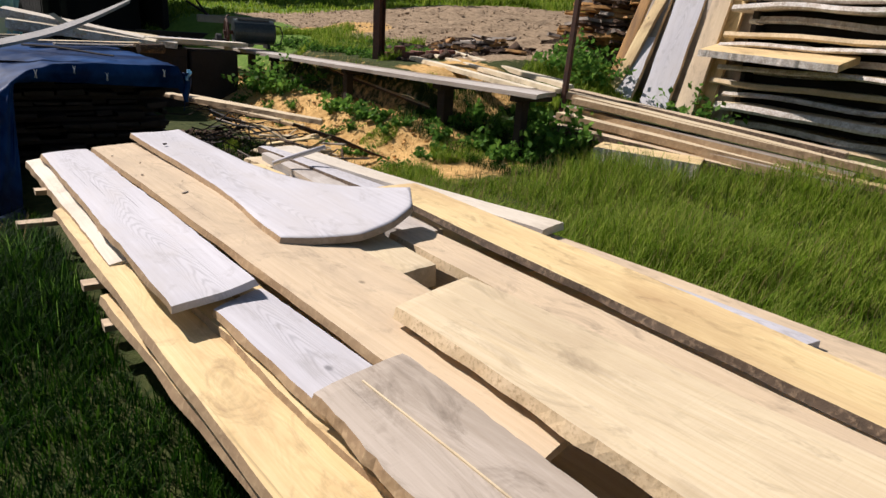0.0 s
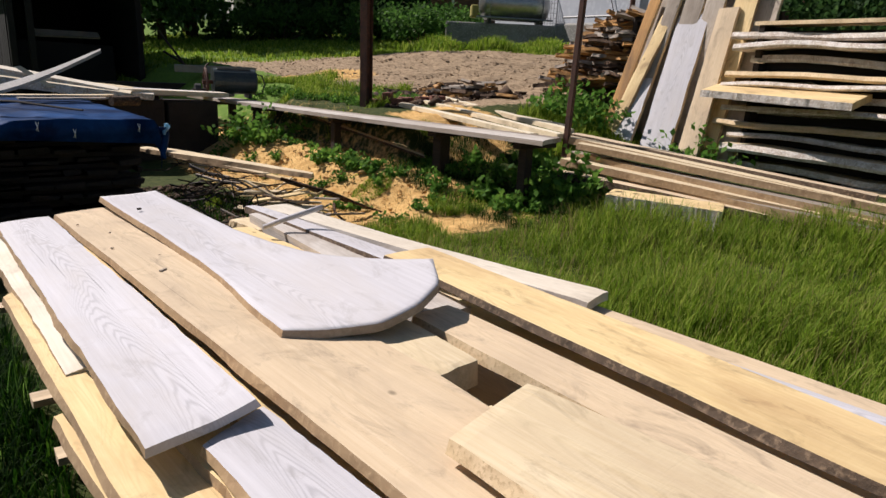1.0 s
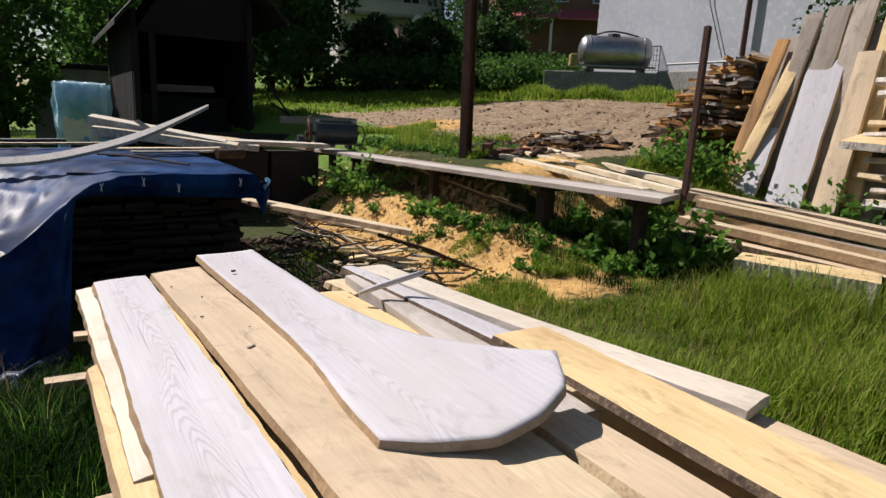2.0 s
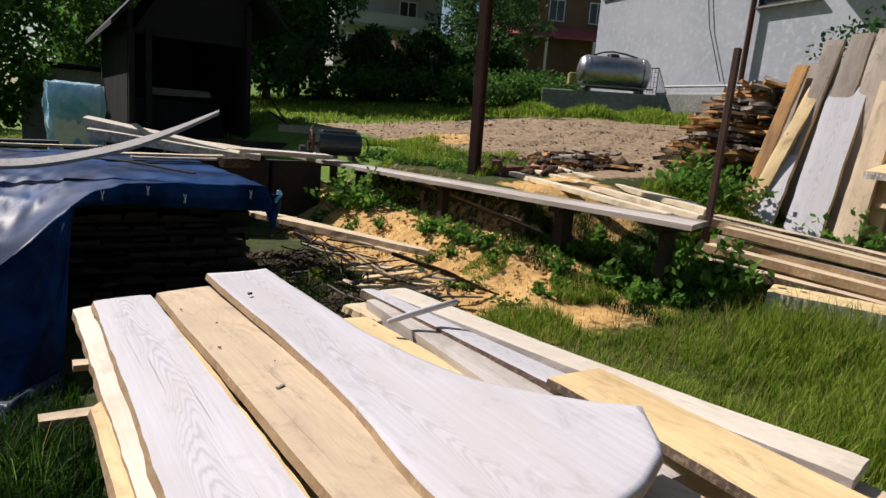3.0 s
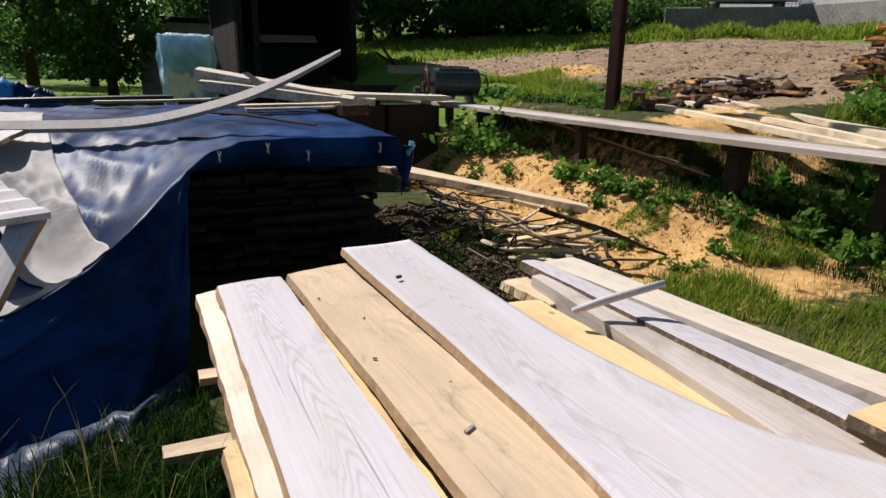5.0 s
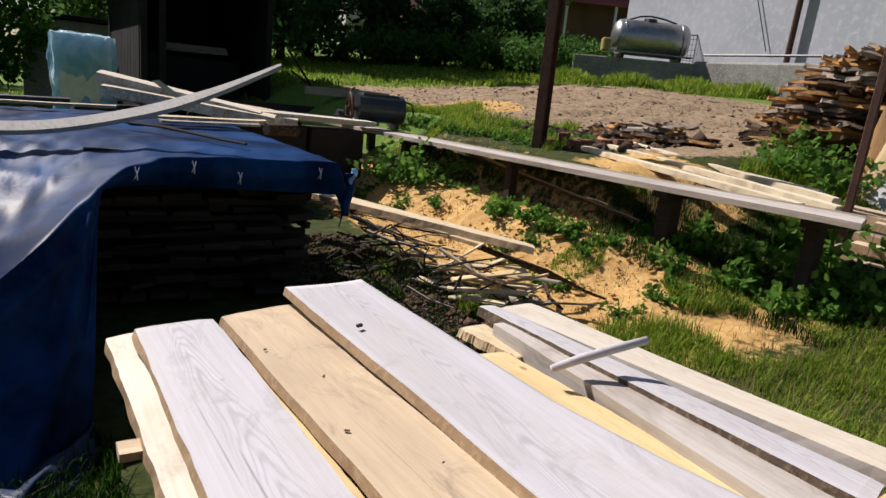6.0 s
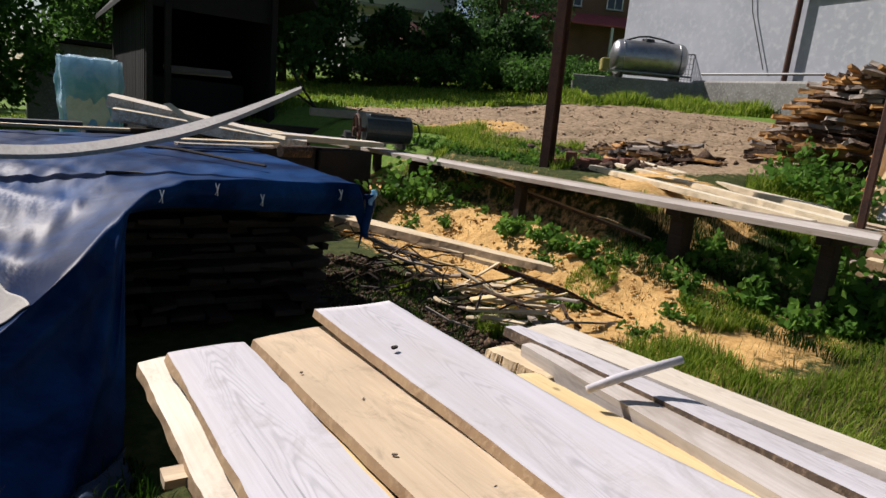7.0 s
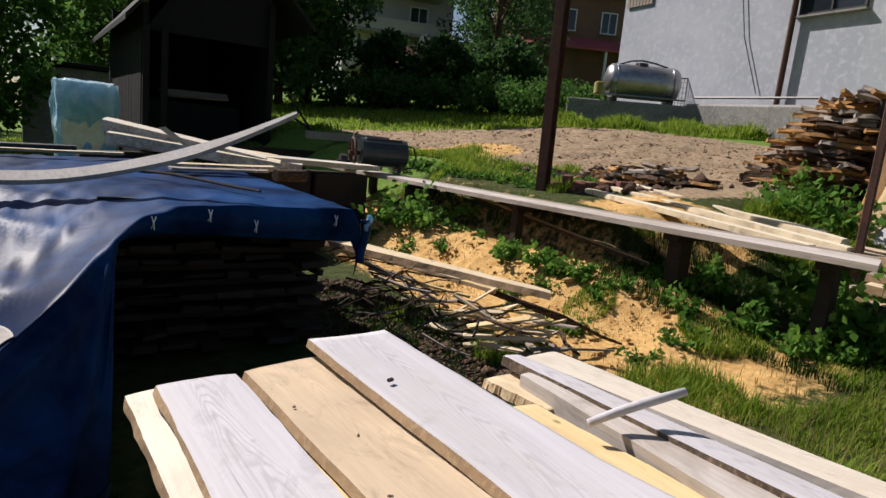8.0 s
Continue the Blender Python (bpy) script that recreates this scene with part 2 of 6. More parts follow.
def ground_mat():
    m, nt, b = base_mat("ground_soil_sawdust_turf", 0.95, spec=0.15)
    v = coords(nt, (1, 1, 1), False)
    n1 = noise_tex(nt, v, 0.7, 6, 0.65)
    n2 = noise_tex(nt, v, 9.0, 6, 0.7)
    n3 = noise_tex(nt, v, 60.0, 4, 0.7)
    turf = mixc(nt, ramp(nt, n2, [(0.35, (0, 0, 0)), (0.65, (1, 1, 1))]), (0.022, 0.038, 0.008), (0.08, 0.088, 0.026))
    lawn = mixc(nt, ramp(nt, n2, [(0.3, (0, 0, 0)), (0.7, (1, 1, 1))]), (0.08, 0.15, 0.022), (0.16, 0.25, 0.04))
    soil = mixc(nt, ramp(nt, n2, [(0.35, (0, 0, 0)), (0.65, (1, 1, 1))]), (0.20, 0.14, 0.085), (0.42, 0.31, 0.20))
    saw = mixc(nt, ramp(nt, n2, [(0.35, (0, 0, 0)), (0.65, (1, 1, 1))]), (0.46, 0.26, 0.085), (0.74, 0.48, 0.19))
    saw = mixc(nt, ramp(nt, n3, [(0.52, (0, 0, 0)), (0.7, (0.7, 0.7, 0.7))]), saw, (0.28, 0.15, 0.06))
    col = turf
    for name, c in (("lawn", lawn), ("soil", soil), ("sawdust", saw)):
        at = nt.nodes.new("ShaderNodeAttribute")
        at.attribute_name = name
        ad = nt.nodes.new("ShaderNodeMath")
        ad.operation = "ADD"
        nt.links.new(at.outputs["Fac"], ad.inputs[0])
        sb = nt.nodes.new("ShaderNodeMath")
        sb.operation = "MULTIPLY_ADD"
        nt.links.new(n1 if name == "lawn" else n2, sb.inputs[0])
        sb.inputs[1].default_value = 0.9
        sb.inputs[2].default_value = -0.45
        nt.links.new(sb.outputs[0], ad.inputs[1])
        f = ramp(nt, ad.outputs[0], [(0.42, (0, 0, 0)), (0.58, (1, 1, 1))])
        col = mixc(nt, f, col, c)
    nt.links.new(col, b.inputs["Base Color"])
    bump(nt, b, mixc(nt, 0.5, n2, n3), 0.8, 0.03)
    return m


GROUND = ground_mat()


# ---- mesh helpers ----
def link_mesh(name, bm, mats, parent=None, smooth=False):
    me = bpy.data.meshes.new(name)
    bm.normal_update()
    bm.to_mesh(me)
    bm.free()
    for mt in mats if isinstance(mats, (list, tuple)) else [mats]:
        me.materials.append(mt)
    if smooth:
        me.polygons.foreach_set("use_smooth", [True] * len(me.polygons))
    ob = new(name, me)
    if parent:
        ob.parent = parent
    return ob


def part(name, bm, material, parent, label="", smooth=False):
    ob = link_mesh(name, bm, material, parent, smooth)
    return tagged(ob, label) if label else ob


def thing(name, at, label, category, group="", kind=""):
    e = new(name)
    e.matrix_world = at if isinstance(at, Matrix) else Matrix.Translation(at)
    return tagged(e, label, category, group, kind)


def boxy(bm, cx, cy, cz, sx, sy, sz, m=None, bevel=0.0, jitter=0.0):
    """A box round (cx, cy, cz), bevelled and a little uneven if asked."""
    r = bmesh.ops.create_cube(bm, size=1.0)
    vs = r["verts"]
    for v in vs:
        v.co = Vector((cx + v.co.x * sx, cy + v.co.y * sy, cz + v.co.z * sz))
        if jitter:
            v.co += Vector((random.uniform(-1, 1), random.uniform(-1, 1), random.uniform(-1, 1))) * jitter
    if bevel:
        es = list({e for v in vs for e in v.link_edges})
        g = bmesh.ops.bevel(bm, geom=es, offset=bevel, segments=1, affect="EDGES")
        vs = list({v for f in g["faces"] for v in f.verts} | {v for v in vs if v.is_valid})
    if m is not None:
        for v in vs:
            v.co = m @ v.co
    return vs


def tube(bm, a, b, r0, r1=None, n=10, caps=True):
    a, b = Vector(a), Vector(b)
    r1 = r0 if r1 is None else r1
    q = (b - a).to_track_quat("Z", "Y").to_matrix()
    rings = []
    for p, r in ((a, r0), (b, r1)):
        rings.append([bm.verts.new(p + q @ Vector((math.cos(2 * math.pi * i / n) * r, math.sin(2 * math.pi * i / n) * r, 0))) for i in range(n)])
    for i in range(n):
        bm.faces.new((rings[0][i], rings[0][(i + 1) % n], rings[1][(i + 1) % n], rings[1][i]))
    if caps:
        bm.faces.new(rings[0][::-1])
        bm.faces.new(rings[1])
    return rings


def sweep(bm, pts, radii, n=8):
    """A round bar along a bent line."""
    last = None
    pts = [Vector(p) for p in pts]
    for k, p in enumerate(pts):
        d = (pts[min(k + 1, len(pts) - 1)] - pts[max(k - 1, 0)]).normalized()
        q = d.to_track_quat("Z", "Y").to_matrix()
        ring = [bm.verts.new(p + q @ Vector((math.cos(2 * math.pi * i / n), math.sin(2 * math.pi * i / n), 0)) * radii[k]) for i in range(n)]
        if last:
            for i in range(n):
                bm.faces.new((last[i], last[(i + 1) % n], ring[(i + 1) % n], ring[i]))
        else:
            bm.faces.new(ring[::-1])
        last = ring
    bm.faces.new(last)


SEED = [0]


def board(name, label, nl, nr, fl, fr, thick, mats, wob=0.008, sag=0.0, curl=0.0, right=None, near=None, seg=44, nx=5, group="boards of the lumber pile", skew=0.012, cat="board", twist=0.0):
    """A sawn board from its four top corners (near left, near right, far left, far right). wob: unevenness of its edges,
    sag: dip between the ends, curl: rise of its right edge, right(v): widening of the right edge, near(u): bulge of the near end."""
    SEED[0] += 1
    sd = SEED[0] * 7.31
    nl, nr, fl, fr = (Vector(p) for p in (nl, nr, fl, fr))
    o = (nl + nr) / 2
    ay = ((fl + fr) / 2 - o).normalized()
    ax = (nr - nl) + (fr - fl)
    ax = (ax - ay * ax.dot(ay)).normalized()
    az = ax.cross(ay)
    m = Matrix((ax, ay, az)).transposed().to_4x4()
    m.translation = o
    inv = m.inverted()
    bm = bmesh.new()
    top, bot = [], []
    width = ((nr - nl).length + (fr - fl).length) / 2
    for j in range(seg + 1):
        v = j / seg
        wl = noise.noise((v * 5, sd, 0)) * wob * 0.8 + noise.noise((v * 23, sd, 3)) * wob * 0.4 + noise.noise((v * 71, sd, 4)) * wob * 0.35
        wr = noise.noise((v * 5, sd, 9)) * wob * 0.8 + noise.noise((v * 23, sd, 5)) * wob * 0.4 + noise.noise((v * 71, sd, 6)) * wob * 0.35
        rowt, rowb = [], []
        for i in range(nx + 1):
            u = i / nx
            p = (nl * (1 - u) + nr * u) * (1 - v) + (fl * (1 - u) + fr * u) * v
            q = inv @ p
            q.x += wl * (1 - u) + wr * u + (right(v) * u if right else 0)
            if near:
                q.y += near(u) * (1 - v) ** 8
            q.y += noise.noise((u * 6, sd, v * 2)) * wob * 0.6 * (1 if j in (0, seg) else 0)
            q.z += -sag * 4 * v * (1 - v) + curl * (2 * u - 1) ** 2 * (1 if u > 0.5 else 0.4) * (1 - v)
            q.z += noise.noise((v * 3, sd, u)) * 0.004 + twist * (u - 0.5) * v
            q.z -= (0.004 if i in (0, nx) else 0) + (0.004 if j in (0, seg) else 0)
            rowt.append(bm.verts.new(q))
            s = skew * (2 * u - 1) * (1 + noise.noise((v * 12, sd, 1 + u)))
            rowb.append(bm.verts.new((q.x + s, q.y, q.z - thick)))
        top.append(rowt)
        bot.append(rowb)
    edge = 1 if isinstance(mats, (list, tuple)) and len(mats) > 1 else 0
    for j in range(seg):
        for i in range(nx):
            bm.faces.new((top[j][i], top[j][i + 1], top[j + 1][i + 1], top[j + 1][i]))
            bm.faces.new((bot[j][i], bot[j + 1][i], bot[j + 1][i + 1], bot[j][i + 1]))
        for i, flip in ((0, False), (nx, True)):
            f = (top[j][i], top[j + 1][i], bot[j + 1][i], bot[j][i])
            bm.faces.new(f[::-1] if flip else f).material_index = edge
    for i in range(nx):
        bm.faces.new((top[0][i], bot[0][i], bot[0][i + 1], top[0][i + 1]))
        bm.faces.new((top[seg][i], top[seg][i + 1], bot[seg][i + 1], bot[seg][i]))
    ob = link_mesh(name, bm, mats)
    ob.matrix_world = m
    return tagged(ob, label, cat, group)


def smoothstep(a, b, x):
    t = np.clip((x - a) / (b - a), 0, 1)
    return t * t * (3 - 2 * t)


# ---- ground ----
def height(x, y):
    """Level yard, a bank under the work bench, and a slope that climbs to the houses."""
    x, y = np.asarray(x, float), np.asarray(y, float)
    gentle = 0.085 * (np.clip(x, 4.2, 45) - 4.2) - 0.03 * (np.clip(-x, 0.5, 20) - 0.5)
    d = x - (5.8 - 0.1 * (np.clip(y, 2, 16) - 5.3)) + 0.04 * np.sin(y * 1.7)
    k = smoothstep(6.8, 8.2, y)
    bank = 0.30 * smoothstep(-1.4, -0.5, d) * smoothstep(5.0, 8.0, y) + 0.52 * k * smoothstep(0, 1, (d - 0.0) / (0.28 + 1.1 * smoothstep(10.8, 12.4, y))) + 0.25 * (1 - k) * smoothstep(0.1, 1.6, d) * smoothstep(4.4, 7.5, y)
    back = 0.055 * np.clip(y - 10, 0, 60) * smoothstep(1.0, 7.0, x)
    hump = 0.35 * np.exp(-(((x - 13) / 4.0) ** 2 + ((y - 15) / 3.0) ** 2))
    small = 0.03 * np.sin(x * 1.9 + y * 0.7) * np.sin(y * 1.3 - x * 0.4)
    return gentle + bank + back + hump + small * smoothstep(3.0, 5.0, x)


def hz(x, y):
    return float(height(x, y))


def ground():
    def axis(lo, hi, fine):
        mid = np.arange(lo, hi, fine)
        steps = np.cumsum(1.25 ** np.arange(1, 27) * fine)
        return np.concatenate([lo - steps[::-1], mid, mid[-1] + steps])
    xs, ys = axis(-4, 14, 0.11), axis(-2, 18, 0.11)
    gx, gy = np.meshgrid(xs, ys, indexing="ij")
    gz = height(gx, gy)
    rough = np.array([[noise.noise((x * 2.3, y * 2.3, 0)) + 0.5 * noise.noise((x * 7, y * 7, 4)) if abs(x) < 16 and abs(y) < 22 else 0 for y in ys] for x in xs])
    soil = np.maximum(smoothstep(6.6, 7.6, gx) * smoothstep(7.5, 8.6, gy + 0.2 * (gx - 8)) * (1 - smoothstep(17.0, 19.0, gy + 0.25 * (gx - 12))) * (1 - smoothstep(17, 20, gx)),
                      smoothstep(-0.45, -0.25, gx - 5.8 + 0.1 * (gy - 5.3)) * (1 - smoothstep(0.1, 0.3, gx - 5.8 + 0.1 * (gy - 5.3))) * smoothstep(6.6, 7.4, gy) * (1 - smoothstep(15, 17, gy)) * 0.5)
    saw = smoothstep(3.0, 3.9, gx) * (1 - smoothstep(5.6, 6.2, gx)) * smoothstep(4.3, 5.9, gy) * (1 - smoothstep(12.5, 14, gy))
    saw2 = smoothstep(6.2, 7.0, gx) * (1 - smoothstep(8.5, 9.5, gx)) * smoothstep(12.8, 13.4, gy) * (1 - smoothstep(14.2, 15, gy))
    saw3 = smoothstep(5.6, 6.0, gx) * (1 - smoothstep(7.0, 7.6, gx)) * smoothstep(6.6, 7.0, gy) * (1 - smoothstep(8.6, 9.0, gy))
    saw = saw * (1 - 0.5 * smoothstep(-0.35, 0.1, gx - 5.8 + 0.1 * (gy - 5.3)))
    saw = np.clip(np.maximum(np.maximum(saw * 0.8, saw2 * 0.8), saw3 * 0.7), 0, 1)
    lawn = np.maximum(smoothstep(11.5, 13, gy), smoothstep(14, 18, gx))
    gz = gz + rough * (0.012 + 0.05 * np.clip(soil + saw, 0, 1))
    nxn, nyn = len(xs), len(ys)
    co = np.stack([gx, gy, gz], -1).reshape(-1, 3)
    idx = np.arange(nxn * nyn).reshape(nxn, nyn)
    quads = np.stack([idx[:-1, :-1], idx[1:, :-1], idx[1:, 1:], idx[:-1, 1:]], -1).reshape(-1, 4)
    me = mesh_from("ground", co, quads)
    for nm, arr in (("soil", soil), ("sawdust", saw), ("lawn", lawn)):
        a = me.attributes.new(nm, "FLOAT", "POINT")
        a.data.foreach_set("value", arr.reshape(-1).astype(np.float32))
    me.materials.append(GROUND)
    me.polygons.foreach_set("use_smooth", [True] * len(me.polygons))
    return tagged(new("ground", me), "grassy yard ground with sawdust bank and bare soil", "ground", kind="structure")


def mesh_from(name, co, faces):
    """A mesh from arrays: all faces have the same number of corners."""
    me = bpy.data.meshes.new(name)
    n, k = faces.shape
    me.vertices.add(len(co))
    me.vertices.foreach_set("co", np.ascontiguousarray(co, dtype=np.float32).reshape(-1))
    me.loops.add(n * k)
    me.loops.foreach_set("vertex_index", np.ascontiguousarray(faces, dtype=np.int32).reshape(-1))
    me.polygons.add(n)
    me.polygons.foreach_set("loop_start", np.arange(0, n * k, k, dtype=np.int32))
    me.update(calc_edges=True)
    me.validate()
    return me


ground()

# ---- lumber pile in the foreground ----
GB, TB, YB, PB = [GREY_WOOD, BARK], [TAN_WOOD, SAWN_EDGE], [YELLOW_WOOD, BARK], [PALE_WOOD, SAWN_EDGE]


def flared_board():
    """Silver-grey board cut across a root flare: narrow waist, broad curled near end."""
    far_l, far_r = (1.335, 5.82), (1.717, 5.79)
    ys = [2.70, 2.99, 3.15, 3.39, 3.57, 3.75, 4.0, 4.4, 5.0, 5.8]
    xr = [2.17, 2.17, 2.08, 1.965, 1.885, 1.84, 1.795, 1.752, 1.735, 1.717]
    zr = [0.705, 0.705, 0.675, 0.64, 0.622, 0.612, 0.604, 0.60, 0.602, 0.606]
    xl = [1.35, 1.35, 1.353, 1.37, 1.392, 1.405, 1.408, 1.40, 1.372, 1.335]
    zl = [0.535, 0.535, 0.535, 0.536, 0.538, 0.54, 0.545, 0.552, 0.568, 0.585]
    o = Vector((1.56, 4.3, 0.57))
    bm = bmesh.new()
    nu, nv, th = 24, 56, 0.036
    top, bot = [], []
    for j in range(nv + 1):
        v = j / nv
        rt, rb = [], []
        for i in range(nu + 1):
            u = i / nu
            y0 = float(np.interp(u, [0, 0.15, 0.4, 0.65, 0.85, 1.0], [2.94, 2.83, 2.715, 2.725, 2.79, 2.99]))
            y1 = far_l[1] * (1 - u) + far_r[1] * u
            y = y0 + (y1 - y0) * v ** 1.15
            a, c = np.interp(y, ys, xl), np.interp(y, ys, xr)
            wave = 0.006 * noise.noise((y * 2.1, 3.0, u)) + 0.004 * noise.noise((y * 9, 8.0, 0)) * abs(2 * u - 1)
            x = a + (c - a) * u + wave
            lo, hi = np.interp(y, ys, zl), np.interp(y, ys, zr)
            z = lo + (hi - lo) * (0.35 * u + 0.65 * u ** 2.6) + 0.004 * noise.noise((x * 3, y * 2, 1.0))
            z -= 0.005 if i in (0, nu) or j in (0, nv) else 0
            q = Vector((x, y, z)) - o
            rt.append(bm.verts.new(q))
            rb.append(bm.verts.new(q + Vector((0.010 * (2 * u - 1), 0, -th))))
        top.append(rt)
        bot.append(rb)
    for j in range(nv):
        for i in range(nu):
            bm.faces.new((top[j][i], top[j][i + 1], top[j + 1][i + 1], top[j + 1][i])).smooth = True
            bm.faces.new((bot[j][i], bot[j + 1][i], bot[j + 1][i + 1], bot[j][i + 1]))
        bm.faces.new((top[j][0], top[j + 1][0], bot[j + 1][0], bot[j][0])).material_index = 1
        bm.faces.new((top[j][nu], bot[j][nu], bot[j + 1][nu], top[j + 1][nu])).material_index = 1
    for i in range(nu):
        bm.faces.new((top[0][i], bot[0][i], bot[0][i + 1], top[0][i + 1])).material_index = 2
        bm.faces.new((top[nv][i], top[nv][i + 1], bot[nv][i + 1], bot[nv][i])).material_index = 2
    ob = link_mesh("board", bm, [GREY_WOOD, BARK, BROWNGREY_WOOD])
    ob.location = o
    return tagged(ob, "flared silver-grey board with curled-up edge", "board", "boards of the lumber pile")


def lumber_pile():
    # lower layers, mostly seen at the ends and along the sides
    for k, (z, x0, x1, y0, y1, mats) in enumerate([
            (0.16, 0.74, 1.0, -0.4, 5.0, YB), (0.16, 1.00, 1.38, -0.3, 5.6, PB), (0.16, 1.45, 1.85, -0.5, 5.5, PB), (0.16, 1.9, 2.3, -0.2, 4.7, TB), (0.16, 2.36, 2.9, -0.4, 5.3, PB),
            (0.24, 0.76, 1.04, -0.5, 4.9, PB), (0.24, 1.06, 1.5, -0.3, 5.5, PB), (0.24, 1.95, 2.4, -0.3, 4.7, PB), (0.24, 2.45, 2.95, -0.2, 5.2, PB),
            (0.33, 1.00, 1.45, -0.5, 5.55, PB), (0.37, 2.22, 2.5, 5.15, 5.58, PB), (0.33, 1.9, 2.3, -0.3, 1.5, TB), (0.32, 2.4, 2.95, -0.4, 2.8, PB)]):
        dx = 0.03 * math.sin(k * 2.1)
        board("board", "rough sawn pine board in the lower layers of the pile", (x0 + dx, y0, z), (x1 + dx, y0, z), (x0 - dx, y1, z), (x1 - dx, y1, z), 0.045, mats, 0.016)
    for y, z0 in ((5.05, 0), (3.3, 0), (1.6, 0), (0.0, 0)):
        board("bearer", "rough timber bearer under the lumber pile", (0.66, y - 0.05, 0.112), (0.66, y + 0.05, 0.112), (3.05, y - 0.05, 0.112), (3.05, y + 0.05, 0.112), 0.12, [BROWNGREY_WOOD, BARK], 0.01, group="bearers")
    # sticks between the layers, their ends poking out of the pile's side
    for y, x0, z in ((4.72, 0.38, 0.195), (5.0, 0.53, 0.33), (3.42, 0.52, 0.23), (3.10, 0.54, 0.14), (1.62, 0.66, 0.26)):
        board("spacer_stick", "square tan spacer stick poking out of the pile", (x0, y - 0.03, z), (x0, y + 0.03, z), (x0 + 0.75, y - 0.02, z), (x0 + 0.75, y + 0.04, z), 0.035, [TAN_WOOD, BARK], 0.003, seg=4, nx=2, group="spacer sticks", cat="stick")
    b = board
    b("board", "fresh yellow slab with bark edge along the pile's side", (0.72, -0.5, 0.33), (0.98, -0.5, 0.33), (0.56, 3.2, 0.29), (0.78, 3.2, 0.29), 0.04, YB, 0.010)
    b("board", "fresh yellow board with wavy bark edge", (0.65, -0.5, 0.40), (0.97, -0.5, 0.41), (0.56, 4.45, 0.375), (0.70, 4.6, 0.375), 0.036, YB, 0.009)
    b("board", "pale board with frayed bark edge under a grey board", (0.63, 3.3, 0.40), (0.97, 3.3, 0.43), (0.585, 5.90, 0.392), (0.95, 5.88, 0.43), 0.045, [WHITE_WOOD, BARK], 0.011)
    b("board", "fresh yellow board below the grey ones", (0.92, -0.5, 0.425), (1.25, -0.5, 0.425), (0.80, 2.6, 0.42), (1.10, 2.6, 0.42), 0.05, YB, 0.02)
    b("board", "weathered grey board with ribbed saw marks", (0.90, 0.4, 0.478), (1.20, 0.4, 0.478), (0.825, 2.42, 0.47), (1.075, 2.53, 0.47), 0.03, GB, 0.008)
    b("board", "yellow board showing between a grey and a tan board", (0.98, 2.3, 0.455), (1.10, 2.3, 0.455), (0.93, 5.4, 0.45), (1.04, 5.4, 0.45), 0.04, YB, 0.014)
    b("board", "wide tan board with two small wood chips on it", (1.18, 1.0, 0.492), (1.60, 1.1, 0.497), (1.025, 5.743, 0.500), (1.37, 5.78, 0.515), 0.034, [TAN_WOOD, BARK], 0.010,
      right=lambda v: 0.13 * math.exp(-((v - 0.34) / 0.25) ** 2))
    b("board", "stained grey-brown board with a pale split line", (0.80, -0.4, 0.535), (1.18, -0.4, 0.54), (0.835, 1.585, 0.528), (1.195, 1.645, 0.535), 0.038, [STAINED_WOOD, BARK], 0.016)
    split = bmesh.new()
    sweep(split, [(0.985, 1.55, 0.534), (1.0, 1.1, 0.536), (1.01, 0.6, 0.5385), (1.03, 0.0, 0.541)], [0.004, 0.0045, 0.004, 0.004], 5)
    tagged(link_mesh("wood_splinter", split, [PALE_WOOD]), "long thin pale splinter lying on the stained board", "splinter")
    b("board", "silver-grey wide board with wavy bark edges", (0.670, 2.425, 0.508), (1.018, 2.455, 0.535), (0.685, 5.80, 0.458), (0.99, 5.755, 0.49), 0.032, GB, 0.012, curl=0.02)
    b("board", "broad thick pale tan plank at the end of the pile", (1.29, -0.5, 0.59), (1.98, -0.5, 0.59), (1.335, 1.89, 0.58), (1.765, 1.985, 0.585), 0.045, PB, 0.008)
    b("board", "tan plank beside a square gap in the pile", (1.86, -0.5, 0.50), (2.13, -0.5, 0.50), (1.955, 2.86, 0.50), (2.185, 2.88, 0.50), 0.05, TB, 0.008)
    b("board", "short thick pale board end beside a square gap", (1.60, 2.32, 0.492), (1.885, 2.35, 0.497), (1.63, 3.6, 0.485), (1.93, 3.6, 0.49), 0.11, [PALE_WOOD, BARK], 0.012)
    b("board", "fresh yellow board lying under a flared grey board", (1.75, 3.2, 0.40), (2.27, 3.2, 0.40), (1.72, 5.20, 0.40), (2.19, 5.18, 0.40), 0.05, YB, 0.02)
    b("board", "long bright yellow board with dark bark edge", (2.11, -0.6, 0.535), (2.43, -0.6, 0.535), (2.355, 3.66, 0.53), (2.69, 3.66, 0.53), 0.034, [YELLOW_WOOD, DARK_EDGE], 0.012,
      right=lambda v: 0.06 * math.exp(-((v - 0.5) / 0.3) ** 2))
    b("board", "tan board along the pile's grassy edge", (2.75, -0.6, 0.415), (3.12, -0.6, 0.415), (2.70, 2.75, 0.405), (3.02, 2.78, 0.405), 0.05, TB, 0.01)
    b("beam", "weathered grey squared beam on the pile", (2.11, 2.9, 0.445), (2.36, 2.9, 0.445), (2.30, 5.42, 0.44), (2.46, 5.40, 0.44), 0.12, [BENCH_WOOD, BENCH_WOOD], 0.004, skew=0.0, cat="beam")
    b("beam", "slim weathered grey batten along the pile", (2.70, 0.97, 0.455), (2.85, 0.95, 0.455), (2.62, 3.55, 0.45), (2.74, 3.55, 0.45), 0.045, [GREY_WOOD, BENCH_WOOD], 0.004, skew=0.0, cat="batten")
